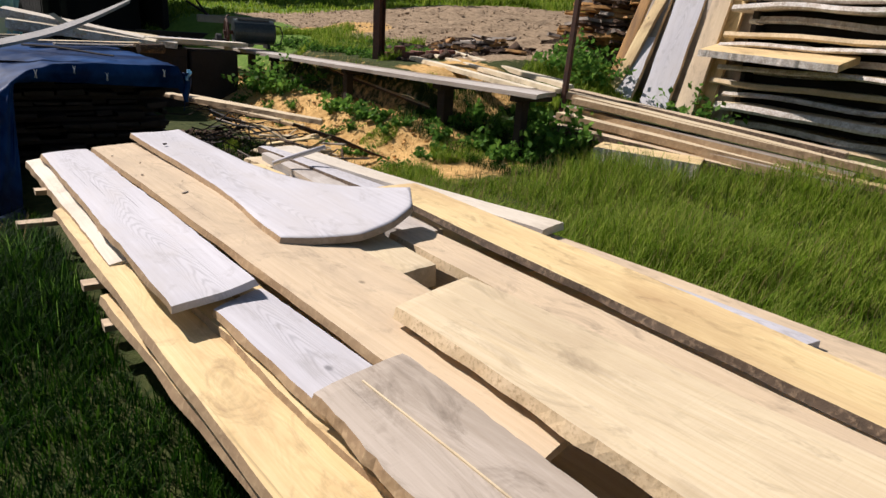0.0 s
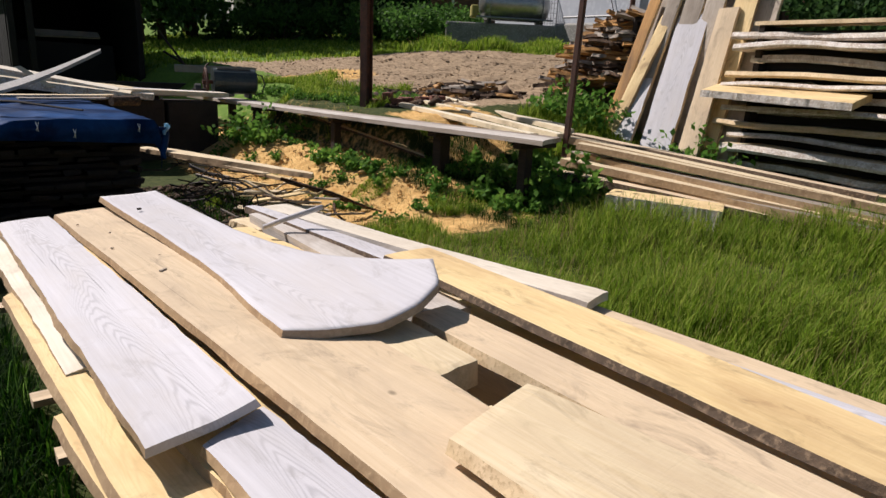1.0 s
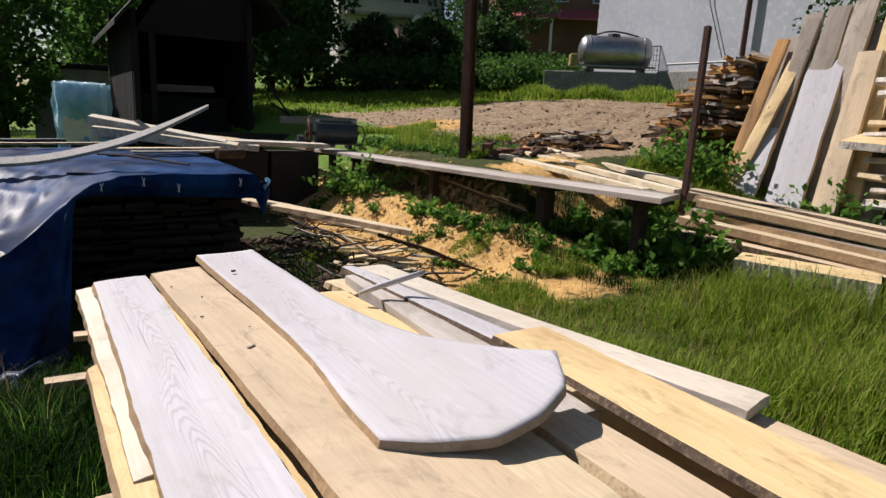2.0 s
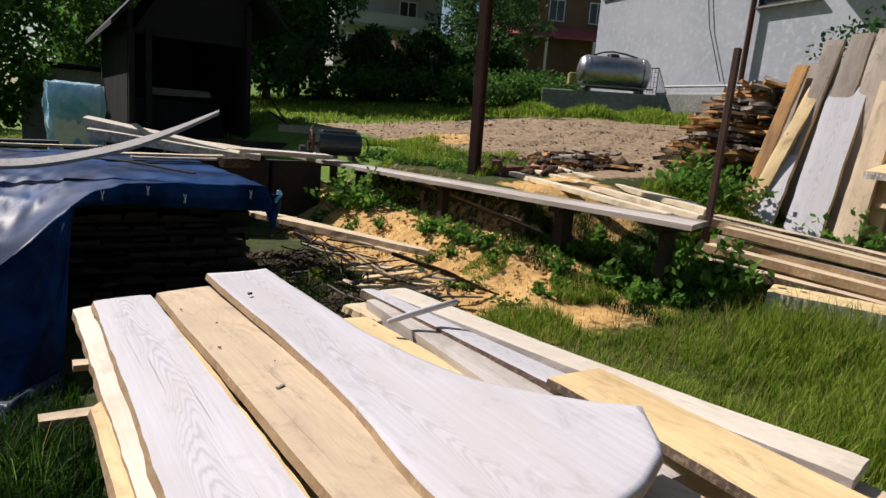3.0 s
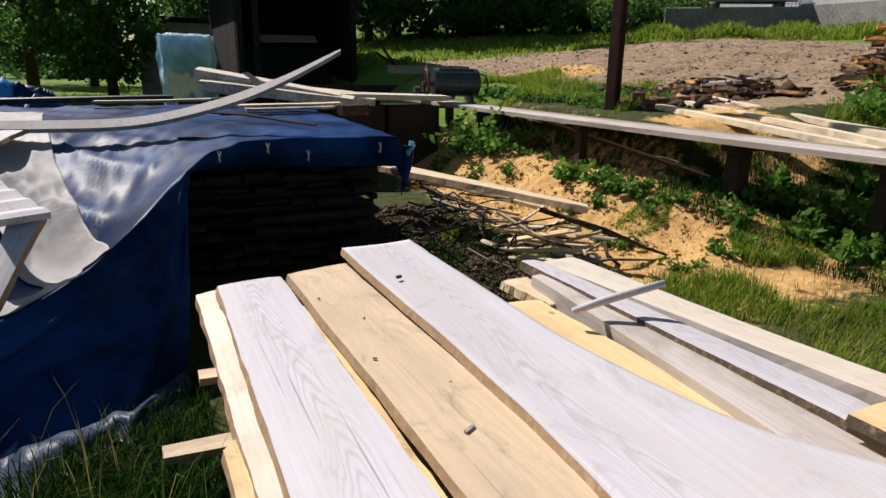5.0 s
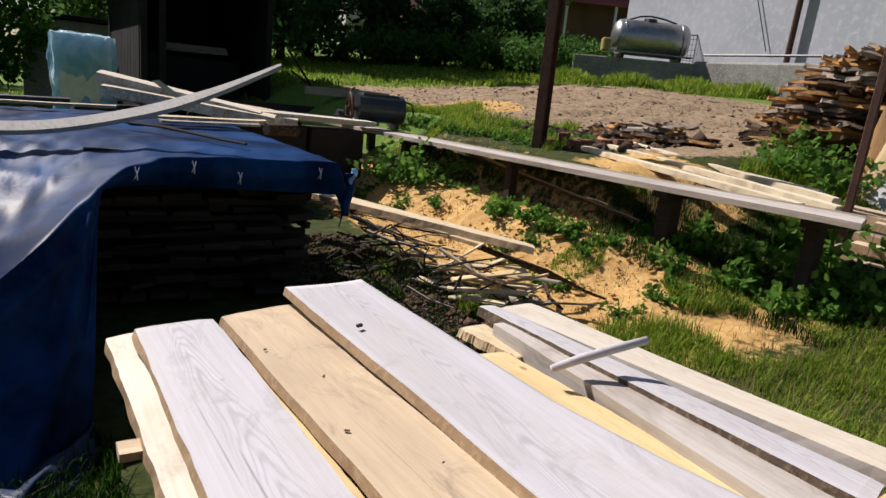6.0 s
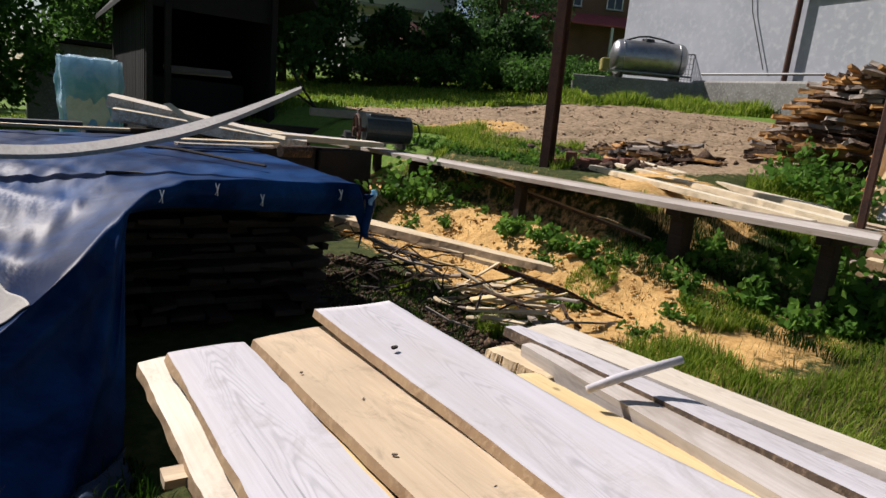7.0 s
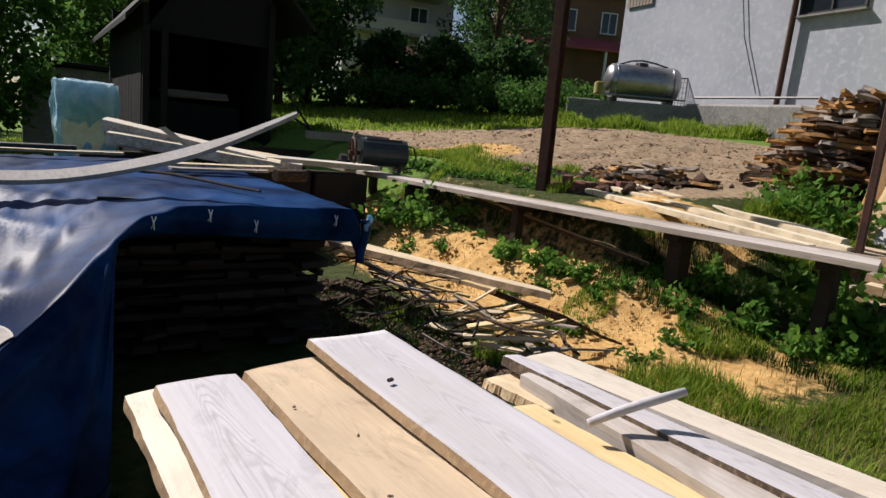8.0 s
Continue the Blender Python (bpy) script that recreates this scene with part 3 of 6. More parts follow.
    # dark edges here put the shaded gaps beside the board into colour
    b("board", "weathered grey board beside a squared beam", (2.40, 3.68, 0.475), (2.58, 3.72, 0.475), (2.36, 5.64, 0.455), (2.46, 5.62, 0.455), 0.05, [GREY_WOOD, DARK_EDGE], 0.006)
    b("board", "pale board with grey end on the pile's grassy side", (2.86, 2.56, 0.475), (3.10, 2.61, 0.475), (2.475, 5.60, 0.445), (2.72, 5.62, 0.445), 0.05, [WHITE_WOOD, BENCH_WOOD], 0.007,
      right=lambda v: -0.05 * math.sin(math.pi * v))
    flared_board()
    bm = bmesh.new()
    sweep(bm, [(2.13, 4.80, 0.475), (2.25, 4.76, 0.52), (2.38, 4.71, 0.565), (2.51, 4.645, 0.615)], [0.017, 0.02, 0.021, 0.018], 8)
    tagged(link_mesh("stick", bm, [GREY_WOOD], smooth=True), "bare grey stick lying across the boards", "stick")
    # wood chips on the tan board
    for x, y, a, s in ((1.228, 4.06, 0.5, 1.0), (1.12, 4.62, -0.6, 0.4), (1.30, 4.35, 0.2, 0.25), (1.20, 5.0, 0.9, 0.35), (1.08, 5.3, 0.1, 0.25)):
        bm = bmesh.new()
        boxy(bm, 0, 0, 0, 0.045 * s, 0.016 * s, 0.008, bevel=0.002, jitter=0.002)
        c = link_mesh("wood_chip", bm, [BROWNGREY_WOOD])
        c.matrix_world = pose(x, y, 0.507, 0, 0, math.degrees(a))
        tagged(c, "small brown wood chip on the tan board", "wood chip", "wood chips")
    bm = bmesh.new()
    boxy(bm, 0, 0, 0, 0.03, 0.014, 0.01, bevel=0.002, jitter=0.002)
    c = link_mesh("wood_chip", bm, [DARK_WOOD])
    c.matrix_world = pose(1.442, 5.224, 0.592, 0, 0, 20)
    tagged(c, "small dark chip on the flared grey board", "wood chip", "wood chips")


lumber_pile()


# ---- pile under the blue tarpaulin ----
def along(pts, s):
    """A point of a smooth line through pts, s from 0 to 1."""
    f = s * (len(pts) - 1)
    i = min(int(f), len(pts) - 2)
    t = f - i
    p = [pts[max(i - 1, 0)], pts[i], pts[i + 1], pts[min(i + 2, len(pts) - 1)]]
    return [0.5 * (2 * p[1][k] + (p[2][k] - p[0][k]) * t + (2 * p[0][k] - 5 * p[1][k] + 4 * p[2][k] - p[3][k]) * t * t + (3 * p[1][k] - p[0][k] - 3 * p[2][k] + p[3][k]) * t ** 3) for k in range(len(p[0]))]


CREASE_X = (-3.2, -1.5, -0.55, -0.2, 0.12, 0.40, 0.63, 0.80, 0.99, 1.3, 2.1)
CREASE_Y = (5.4, 5.42, 5.55, 5.75, 5.95, 6.25, 6.65, 6.88, 7.0, 7.0, 7.0)
CREASE_Z = (0.42, 0.40, 0.38, 0.43, 0.58, 0.76, 0.91, 0.975, 1.02, 1.03, 1.025)


def ridge(px, py, sd):
    return 1 - abs(noise.noise((px, py, sd))) * 2


def tarp_point(x, s, lift=0.0):
    """The sheet at x: s from 0 to 0.4 runs up its hanging front, from 0.4 to 1 back over the boards below."""
    yc, zc = float(np.interp(x, CREASE_X, CREASE_Y)), float(np.interp(x, CREASE_X, CREASE_Z))
    flap = float(smoothstep(0.50, 0.66, x))
    open_side = float(smoothstep(0.3, 0.95, x))
    if s < 0.4:
        t = s / 0.4
        y0 = (yc - 0.42 * zc) * (1 - flap) + (yc + 0.03) * flap
        z0 = 0.015 * (1 - flap) + (0.885 - 0.05 * (x - 0.6)) * flap
        y = y0 + (yc - y0) * t
        z = z0 + (zc - z0) * t
        y -= flap * 0.035 * math.sin(t * math.pi) + 0.02 * flap * noise.noise((x * 7, 1.0, t * 2))
        # long folds that fan out from the corner of the stack
        fan = math.atan2(x - 0.75, 1.3 - t)
        hang = (1 - flap) * (1 - t * 0.6) * min(1, t * 5 + 0.25)
        y -= hang * (0.06 * ridge(fan * 2.4, t * 0.5, 4.0) + 0.012 * ridge(fan * 7, t * 0.7, 9.0) - 0.03)
        xf = 0.60 - 0.34 * (1 - t) ** 1.4
        y -= 0.10 * math.exp(-((x - xf) / 0.045) ** 2) * (1 - 0.6 * t)
        y -= (1 - flap) * 0.05 * math.exp(-((t - 0.76 - 0.05 * math.sin(x * 3)) / 0.07) ** 2) + (1 - flap) * 0.03 * math.exp(-((t - 0.45 + 0.2 * x) / 0.05) ** 2)
        y -= (1 - flap) * 0.30 * (1 - t) ** 2
        z += (1 - flap) * 0.02 * math.sin(math.pi * t) * noise.noise((x * 4, t * 3, 2.0))
    else:
        t = (s - 0.4) / 0.6
        y = yc + (10.8 - yc) * t
        top = 1.04
        k = float(smoothstep(0, 1, (y - yc) / (8.3 - yc)))
        k = 0.55 * min(1.0, (y - yc) / (8.3 - yc)) + 0.45 * k
        z = zc + (top - zc) * k
        z -= 0.45 * max(0, (t - 0.94) / 0.06)
        loose = (1 - open_side) * min(1, t * 6)
        loose *= 1 if y < 8 else 0.45
        z += loose * (0.055 * ridge(x * 1.6 + y * 0.9, y * 0.7, 1.0) + 0.022 * ridge(x * 4.6 - y * 1.6, y * 1.5, 5.0) + 0.008 * ridge(x * 11, y * 3.6, 3.0) - 0.055)
        z += open_side * (0.012 * ridge(x * 3, y * 2.0, 8.0) + 0.010 * noise.noise((x * 2.1, y * 1.1, 2)))
        # upright folds on the far side of the propped board
        side = float(smoothstep(-0.22, -0.42, x)) * math.exp(-((y - 6.2) / 0.55) ** 2)
        z += side * (0.055 * math.sin(x * 21 + y * 2.2 + 2 * noise.noise((x * 2, y, 3.0))) - 0.02)
        # hollow where the sheet has slumped between the boards
        z -= 0.10 * math.exp(-(((x + 0.12) / 0.30) ** 2 + ((y - 6.25) / 0.35) ** 2))
    return Vector((x, y, max(z, 0.012) + lift))


def tarp_on(x, y, lift=0.0):
    """The sheet's point above (x, y) on its upper side."""
    yc = float(np.interp(x, CREASE_X, CREASE_Y))
    return tarp_point(x, 0.4 + 0.6 * max(y - yc, 0.0) / (10.8 - yc), lift)


def sheet(name, nu, ns, fn, mats, thick=0.004, smooth=True):
    bm = bmesh.new()
    g = [[bm.verts.new(fn(i / nu, j / ns)) for j in range(ns + 1)] for i in range(nu + 1)]
    for i in range(nu):
        for j in range(ns):
            bm.faces.new((g[i][j], g[i + 1][j], g[i + 1][j + 1], g[i][j + 1]))
    ob = link_mesh(name, bm, mats, smooth=smooth)
    md = ob.modifiers.new("thickness", "SOLIDIFY")
    md.thickness = thick
    return ob


def blue_tarp():
    def fn(u, v):
        x = -3.2 + 5.62 * u
        over = max(0, x - 2.10)
        p = tarp_point(min(x, 2.10), v)
        if over:
            k = over / 0.32
            p.x = 2.10 + 0.05 * math.sin(min(1, k * 2) * math.pi / 2) + 0.015 * noise.noise((p.y * 5, k * 2, 0))
            p.z -= 0.30 * k * (0.75 + 0.4 * noise.noise((p.y * 1.5, 2, 0)))
            p.y += 0.03 * k if v < 0.4 else 0
        return p
    t = sheet("tarpaulin", 210, 130, fn, [BLUE_TARP])
    tagged(t, "glossy dark blue tarpaulin draped over stacked boards, creased", "tarpaulin")
    # eyelets and ties along the front flap
    for x, z in ((1.16, 0.985), (1.43, 0.925), (1.95, 0.965), (0.84, 0.955)):
        y = float(np.interp(x, CREASE_X, CREASE_Y)) - 0.055
        bm = bmesh.new()
        sweep(bm, [(x - 0.008, y + 0.02, z + 0.035), (x, y, z), (x + 0.006, y + 0.02, z - 0.04)], [0.003, 0.004, 0.003], 6)
        sweep(bm, [(x + 0.014, y + 0.02, z + 0.032), (x, y - 0.002, z - 0.002), (x - 0.010, y + 0.02, z - 0.034)], [0.003, 0.003, 0.002], 6)
        part("tie", bm, [WHITE], t, "white tie knotted through an eyelet")
    tarp_corner(t)


def tarp_corner(tarp):
    """The free corner of the flap: a hanging tail, and a pale piece that stands for the white glint on it."""
    for nm, mat, z0, z1, w, lab in (("tail", BLUE_TARP, 0.97, 0.68, 0.075, ""), ("corner_glint", WRAP, 1.005, 0.90, 0.055, "pale piece standing for the white glint at the corner")):
        bm = bmesh.new()
        rows = []
        for j in range(9):
            t = j / 8
            x = 2.165 + 0.02 * math.sin(t * 5) + (0 if nm == "tail" else 0.015)
            y = 6.955 - (0 if nm == "tail" else 0.018) + 0.02 * math.sin(t * 4)
            k = w * (1 - 0.45 * t) * (1 if nm == "tail" else 1 - abs(2 * t - 1) ** 2 * 0.7)
            rows.append([bm.verts.new((x + k * (i / 3 - 0.5), y + 0.012 * math.cos(i * 2.1), z0 + (z1 - z0) * t)) for i in range(4)])
        for a, c in zip(rows, rows[1:]):
            for i in range(3):
                bm.faces.new((a[i], a[i + 1], c[i + 1], c[i]))
        ob = part(nm, bm, [mat], tarp, lab, smooth=True)
        ob.modifiers.new("thickness", "SOLIDIFY").thickness = 0.006


def pale_sheet():
    def fn(u, v):
        y = 6.05 + 3.5 * v ** 1.3 + 0.05 * noise.noise((u * 5, 3, v))
        xr = float(np.interp(y, (6.0, 6.5, 7.2, 8.5, 9.6), (0.22, 0.10, -0.08, -0.30, -0.42))) + 0.03 * noise.noise((v * 6, 1, 0))
        xl = xr - 0.36 - 0.12 * v + 0.12 * noise.noise((v * 7, 5, 0))
        return tarp_on(xl + (xr - xl) * u, y, 0.012)
    t = sheet("pale_sheet", 40, 70, fn, [WHITE_TARP])
    tagged(t, "off-white crumpled plastic sheet lying on the blue tarpaulin", "plastic sheet")

    def fn2(u, v):
        x = -0.62 + 0.70 * u
        y = float(np.interp(x, CREASE_X, CREASE_Y)) + 0.06 + 0.22 * v * math.sin(0.3 + u * 2.5) ** 0.7 + 0.03 * noise.noise((u * 6, 2, 0))
        return tarp_on(x, y, 0.012)
    t = sheet("pale_sheet", 36, 12, fn2, [WHITE_TARP])
    tagged(t, "narrow off-white plastic strip on the tarpaulin", "plastic sheet")

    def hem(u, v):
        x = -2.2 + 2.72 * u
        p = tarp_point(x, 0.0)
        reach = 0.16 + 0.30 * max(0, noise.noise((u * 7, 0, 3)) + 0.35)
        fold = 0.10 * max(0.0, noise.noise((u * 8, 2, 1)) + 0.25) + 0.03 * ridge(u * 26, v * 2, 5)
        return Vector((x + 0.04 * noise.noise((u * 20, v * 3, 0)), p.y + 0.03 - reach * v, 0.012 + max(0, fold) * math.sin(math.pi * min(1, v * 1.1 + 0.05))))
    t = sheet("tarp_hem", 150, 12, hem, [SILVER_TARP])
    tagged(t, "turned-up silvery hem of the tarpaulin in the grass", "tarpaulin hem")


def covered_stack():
    """The boards under the tarpaulin: the shade on their ends below the front flap is put into their near-black colour.
    """
    st = thing("board_stack", (1.4, 8.8, 0), "stack of sawn boards with spacers under a tarpaulin, near black for shade", "board stack")
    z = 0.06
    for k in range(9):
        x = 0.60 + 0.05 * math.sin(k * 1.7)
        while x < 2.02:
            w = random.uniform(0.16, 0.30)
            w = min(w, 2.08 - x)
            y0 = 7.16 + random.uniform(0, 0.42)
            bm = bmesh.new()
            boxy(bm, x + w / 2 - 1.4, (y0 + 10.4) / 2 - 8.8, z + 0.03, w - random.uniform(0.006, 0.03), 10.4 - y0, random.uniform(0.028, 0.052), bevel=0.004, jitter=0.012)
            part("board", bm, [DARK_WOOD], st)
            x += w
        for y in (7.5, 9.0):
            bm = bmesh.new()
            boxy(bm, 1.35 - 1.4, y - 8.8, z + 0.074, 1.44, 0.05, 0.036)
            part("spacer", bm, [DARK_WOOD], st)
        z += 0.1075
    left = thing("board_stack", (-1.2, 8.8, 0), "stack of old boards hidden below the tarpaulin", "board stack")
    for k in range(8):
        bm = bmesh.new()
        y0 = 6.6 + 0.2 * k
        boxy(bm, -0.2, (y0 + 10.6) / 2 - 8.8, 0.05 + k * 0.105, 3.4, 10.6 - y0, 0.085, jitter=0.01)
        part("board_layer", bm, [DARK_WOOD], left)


blue_tarp()
pale_sheet()
covered_stack()


def on_tarp():
    b = board
    # long bent board whose free end sticks up
    SEED[0] += 1
    pts = [(-0.80, 8.0, 1.085), (-0.24, 7.86, 1.085), (0.38, 7.70, 1.115), (0.92, 7.54, 1.245), (1.34, 7.40, 1.41), (1.76, 7.26, 1.632)]
    bm = bmesh.new()
    rows = []
    n = 36
    for j in range(n + 1):
        c = Vector(along(pts, j / n))
        w = 0.062 * (1 - 0.75 * max(0, (j / n - 0.72) / 0.28))
        side = Vector((0.12, 0.86, 0.40)) * w
        up = Vector((0, 0, 0.028))
        rows.append([bm.verts.new(p - Vector(pts[0])) for p in (c - side, c + side, c + side - up, c - side - up)])
    for j in range(n):
        for k in range(4):
            bm.faces.new((rows[j][k], rows[j][(k + 1) % 4], rows[j + 1][(k + 1) % 4], rows[j + 1][k]))
    bm.faces.new(rows[0])
    bm.faces.new(rows[-1][::-1])
    bmesh.ops.recalc_face_normals(bm, faces=bm.faces)
    a = link_mesh("bent_board", bm, [STRIP_WOOD])
    a.location = pts[0]
    tagged(a, "long warped grey board curving up off the tarpaulin", "board")
    # ribbed board propped on a short leg board
    bm = bmesh.new()
    n = 40
    rows = []
    for j in range(n + 1):
        f = j / n
        rib = 0.009 * math.sin(f * 62)
        rows.append([bm.verts.new((x, f * 1.78, z + (rib if z > -0.01 else 0))) for x, z in ((-0.115, 0), (0.115, 0), (0.115, -0.035), (-0.115, -0.035))])
    for j in range(n):
        for k in range(4):
            bm.faces.new((rows[j][k], rows[j + 1][k], rows[j + 1][(k + 1) % 4], rows[j][(k + 1) % 4]))
    bm.faces.new(rows[0])
    bm.faces.new(rows[-1][::-1])
    bmesh.ops.recalc_face_normals(bm, faces=bm.faces)
    r = link_mesh("ribbed_board", bm, [GREY_WOOD])
    near, far = Vector((-0.14, 6.16, 0.80)), Vector((-0.98, 7.72, 1.03))
    d = far - near
    ax = d.cross(Vector((0, 0, 1))).normalized()
    m = Matrix((ax, d.normalized(), ax.cross(d.normalized()))).transposed().to_4x4()
    m.translation = near
    r.matrix_world = m
    tagged(r, "short grey ribbed board propped up on the tarpaulin", "board")
    b("prop_board", "short weathered board propping up a ribbed board", (-0.31, 5.66, 0.47), (-0.25, 5.66, 0.47), (-0.22, 6.24, 0.785), (-0.08, 6.24, 0.785), 0.03, GB, 0.006, seg=6, nx=3, group="")
    b("board", "small grey board lying on the tarpaulin", (-0.62, 7.55, 1.03), (-0.42, 7.45, 1.03), (-0.50, 8.0, 1.06), (-0.32, 7.9, 1.06), 0.025, GB, 0.008, seg=6, nx=3, group="boards on the tarpaulin")
    b("board", "thin pale slat lying on the tarpaulin", (-0.05, 10.0, 1.09), (-0.02, 10.1, 1.09), (1.10, 10.15, 1.10), (1.12, 10.25, 1.10), 0.025, PB, 0.006, seg=8, nx=2, group="boards on the tarpaulin")
    b("board", "bark-edged pale slab on the tarpaulin", (1.05, 9.1, 1.09), (1.05, 9.28, 1.09), (2.35, 9.3, 1.10), (2.35, 9.44, 1.10), 0.03, [PALE_WOOD, PALE_BARK], 0.02, seg=12, nx=3, group="boards on the tarpaulin")
    b("board", "thin bark strip on the tarpaulin", (1.30, 8.85, 1.085), (1.30, 8.99, 1.085), (2.20, 9.05, 1.09), (2.2, 9.15, 1.09), 0.02, [BROWNGREY_WOOD, PALE_BARK], 0.02, seg=12, nx=3, group="boards on the tarpaulin")
    bm = bmesh.new()
    tube(bm, (-1.3, 10.55, 1.08), (0.75, 11.0, 1.10), 0.035, 0.035, 8)
    tagged(link_mesh("iron_bar", bm, [IRON]), "long dark iron bar lying on the tarpaulin", "iron bar")
    bm = bmesh.new()
    sweep(bm, [(0.95, 8.6, 1.10), (1.2, 8.2, 1.11), (1.5, 7.7, 1.085), (1.62, 7.5, 1.08)], [0.012, 0.012, 0.011, 0.01], 6)
    tagged(link_mesh("stick", bm, [DARK_WOOD]), "thin dark stick lying on the tarpaulin", "stick")
    bm = bmesh.new()
    tube(bm, (2.20, 8.9, 1.085), (2.52, 9.0, 1.085), 0.055, 0.06, 14)
    tagged(link_mesh("log_offcut", bm, [CRUMB]), "dark round log offcut", "log")


on_tarp()


def slab_heap_behind():
    """Pale slabs stacked past the tarpaulin."""
    rows = (  # one end, other end, width, thickness, timber
        ((1.12, 11.95, 1.44), (2.85, 11.15, 1.14), 0.24, 0.13, WHITE_WOOD), ((1.2, 12.2, 1.38), (2.7, 11.5, 1.16), 0.22, 0.12, PEELED_WOOD), ((1.15, 11.75, 1.30), (3.0, 11.05, 1.10), 0.26, 0.12, PEELED_WOOD),
        ((1.3, 12.4, 1.28), (3.2, 11.75, 1.13), 0.24, 0.08, PALE_WOOD), ((1.2, 12.05, 1.22), (3.4, 11.35, 1.08), 0.26, 0.09, WHITE_WOOD), ((1.6, 12.5, 1.16), (3.5, 12.1, 1.06), 0.22, 0.08, PALE_WOOD))
    for a, c, w, th, mt in rows:
        a, c = Vector(a), Vector(c)
        side = Vector((0.35, 0.9, 0.12)).normalized() * w / 2
        board("slab", "pale bark-edged slab in a loose heap behind the tarpaulin", a + side, a - side, c + side, c - side, th, [mt, PALE_BARK], 0.025, group="slabs of the loose heap", seg=14, nx=4, cat="slab")
    board("prop_lath", "short pale lath leaning on a heap of slabs", (1.62, 11.3, 1.38), (1.68, 11.25, 1.38), (1.95, 10.95, 1.13), (2.01, 10.92, 1.13), 0.03, PB, 0.006, seg=5, nx=2, group="", cat="lath")
    for x, y in ((1.3, 12.1), (2.6, 11.8), (3.1, 12.0)):
        bm = bmesh.new()
        h = hz(x, y)
        boxy(bm, x, y, (h + 1.05) / 2 - 0.02, 0.9, 0.8, 1.02 - h, bevel=0.02, jitter=0.02)
        tagged(link_mesh("wood_block", bm, [DARK_WOOD]), "dark timber block under a heap of slabs", "timber block", "timber blocks")


slab_heap_behind()


# ---- work bench along the bank ----
def bench():
    g = "bench boards"
    b = board
    # long grey top boards, slightly apart
    b("bench_board", "long silvered grey board on the bench", (5.46, 5.20, 0.945), (5.80, 5.32, 0.955), (4.64, 13.5, 0.965), (4.94, 13.5, 0.97), 0.05, [BENCH_WOOD, BROWNGREY_WOOD], 0.006, sag=0.015, group=g, seg=30)
    b("bench_board", "long grey-brown board on the bench", (5.83, 5.35, 0.945), (6.02, 5.42, 0.95), (4.98, 13.2, 0.96), (5.15, 13.2, 0.96), 0.05, [BROWNGREY_WOOD, DARK_WOOD], 0.010, sag=0.012, group=g, seg=30)
    b("bench_board", "grey board lying on beyond the bench", (3.0, 13.3, 0.99), (3.05, 13.55, 0.99), (4.95, 12.5, 1.005), (5.0, 12.78, 1.005), 0.05, [GREY_WOOD, BROWNGREY_WOOD], 0.008, group=g)
    b("bench_board", "pale board lying on beyond the bench", (3.6, 12.4, 0.97), (3.6, 12.62, 0.97), (4.9, 11.9, 1.005), (5.0, 12.1, 1.005), 0.04, [PALE_WOOD, BROWNGREY_WOOD], 0.012, group=g)
    b("bench_board", "sun-bleached pale plank running on from the bench", (2.75, 11.30, 1.06), (2.73, 11.60, 1.065), (4.65, 11.52, 1.01), (4.62, 11.80, 1.015), 0.07, [WHITE_WOOD, WHITE_WOOD], 0.012, group=g)
    b("bench_board", "sun-bleached pale plank running on from the bench", (2.9, 11.68, 1.06), (2.88, 11.90, 1.065), (4.45, 11.86, 1.01), (4.42, 12.05, 1.015), 0.07, [GREY_WOOD, BROWNGREY_WOOD], 0.012, group=g)
    b("bark_slab", "long slab with peeling bark under the bench", (5.55, 7.28, 0.52), (5.62, 7.34, 0.52), (5.30, 10.1, 0.86), (5.42, 10.1, 0.86), 0.03, [PALE_WOOD, CRUMB], 0.04, group="", cat="slab")
    for y, w in ((5.6, 0.12), (6.92, 0.16), (9.0, 0.12), (11.2, 0.12), (12.9, 0.12)):
        x = 5.80 - (y - 5.3) * 0.1
        tr = thing("trestle", (x, y, 0), "dark timber trestle under the bench", "trestle", "trestles")
        bm = bmesh.new()
        boxy(bm, 0.02, 0, 0.855, 0.62, w, 0.085, bevel=0.008, jitter=0.006)
        part("crossbar", bm, [DARK_WOOD], tr)
        for dx in ((-0.12,) if y < 7 else (-0.2, 0.24)):
            h0 = hz(x + dx, y) - 0.06
            bm = bmesh.new()
            boxy(bm, dx, 0.0, (h0 + 0.815) / 2, w, w, 0.815 - h0, bevel=0.008, jitter=0.006)
            part("post", bm, [DARK_WOOD], tr)
    # solid dark blocks added to carry the planks and stand for shade below
    for x in (3.15, 4.0):
        h = hz(x, 11.75)
        bm = bmesh.new()
        boxy(bm, x, 11.75, (h - 0.05 + 0.96) / 2, 0.8, 0.7, 0.96 - h + 0.05, bevel=0.02, jitter=0.02)
        tagged(link_mesh("wood_block", bm, [DARK_WOOD]), "dark block standing for the shade under the bleached planks", "timber block", "timber blocks")
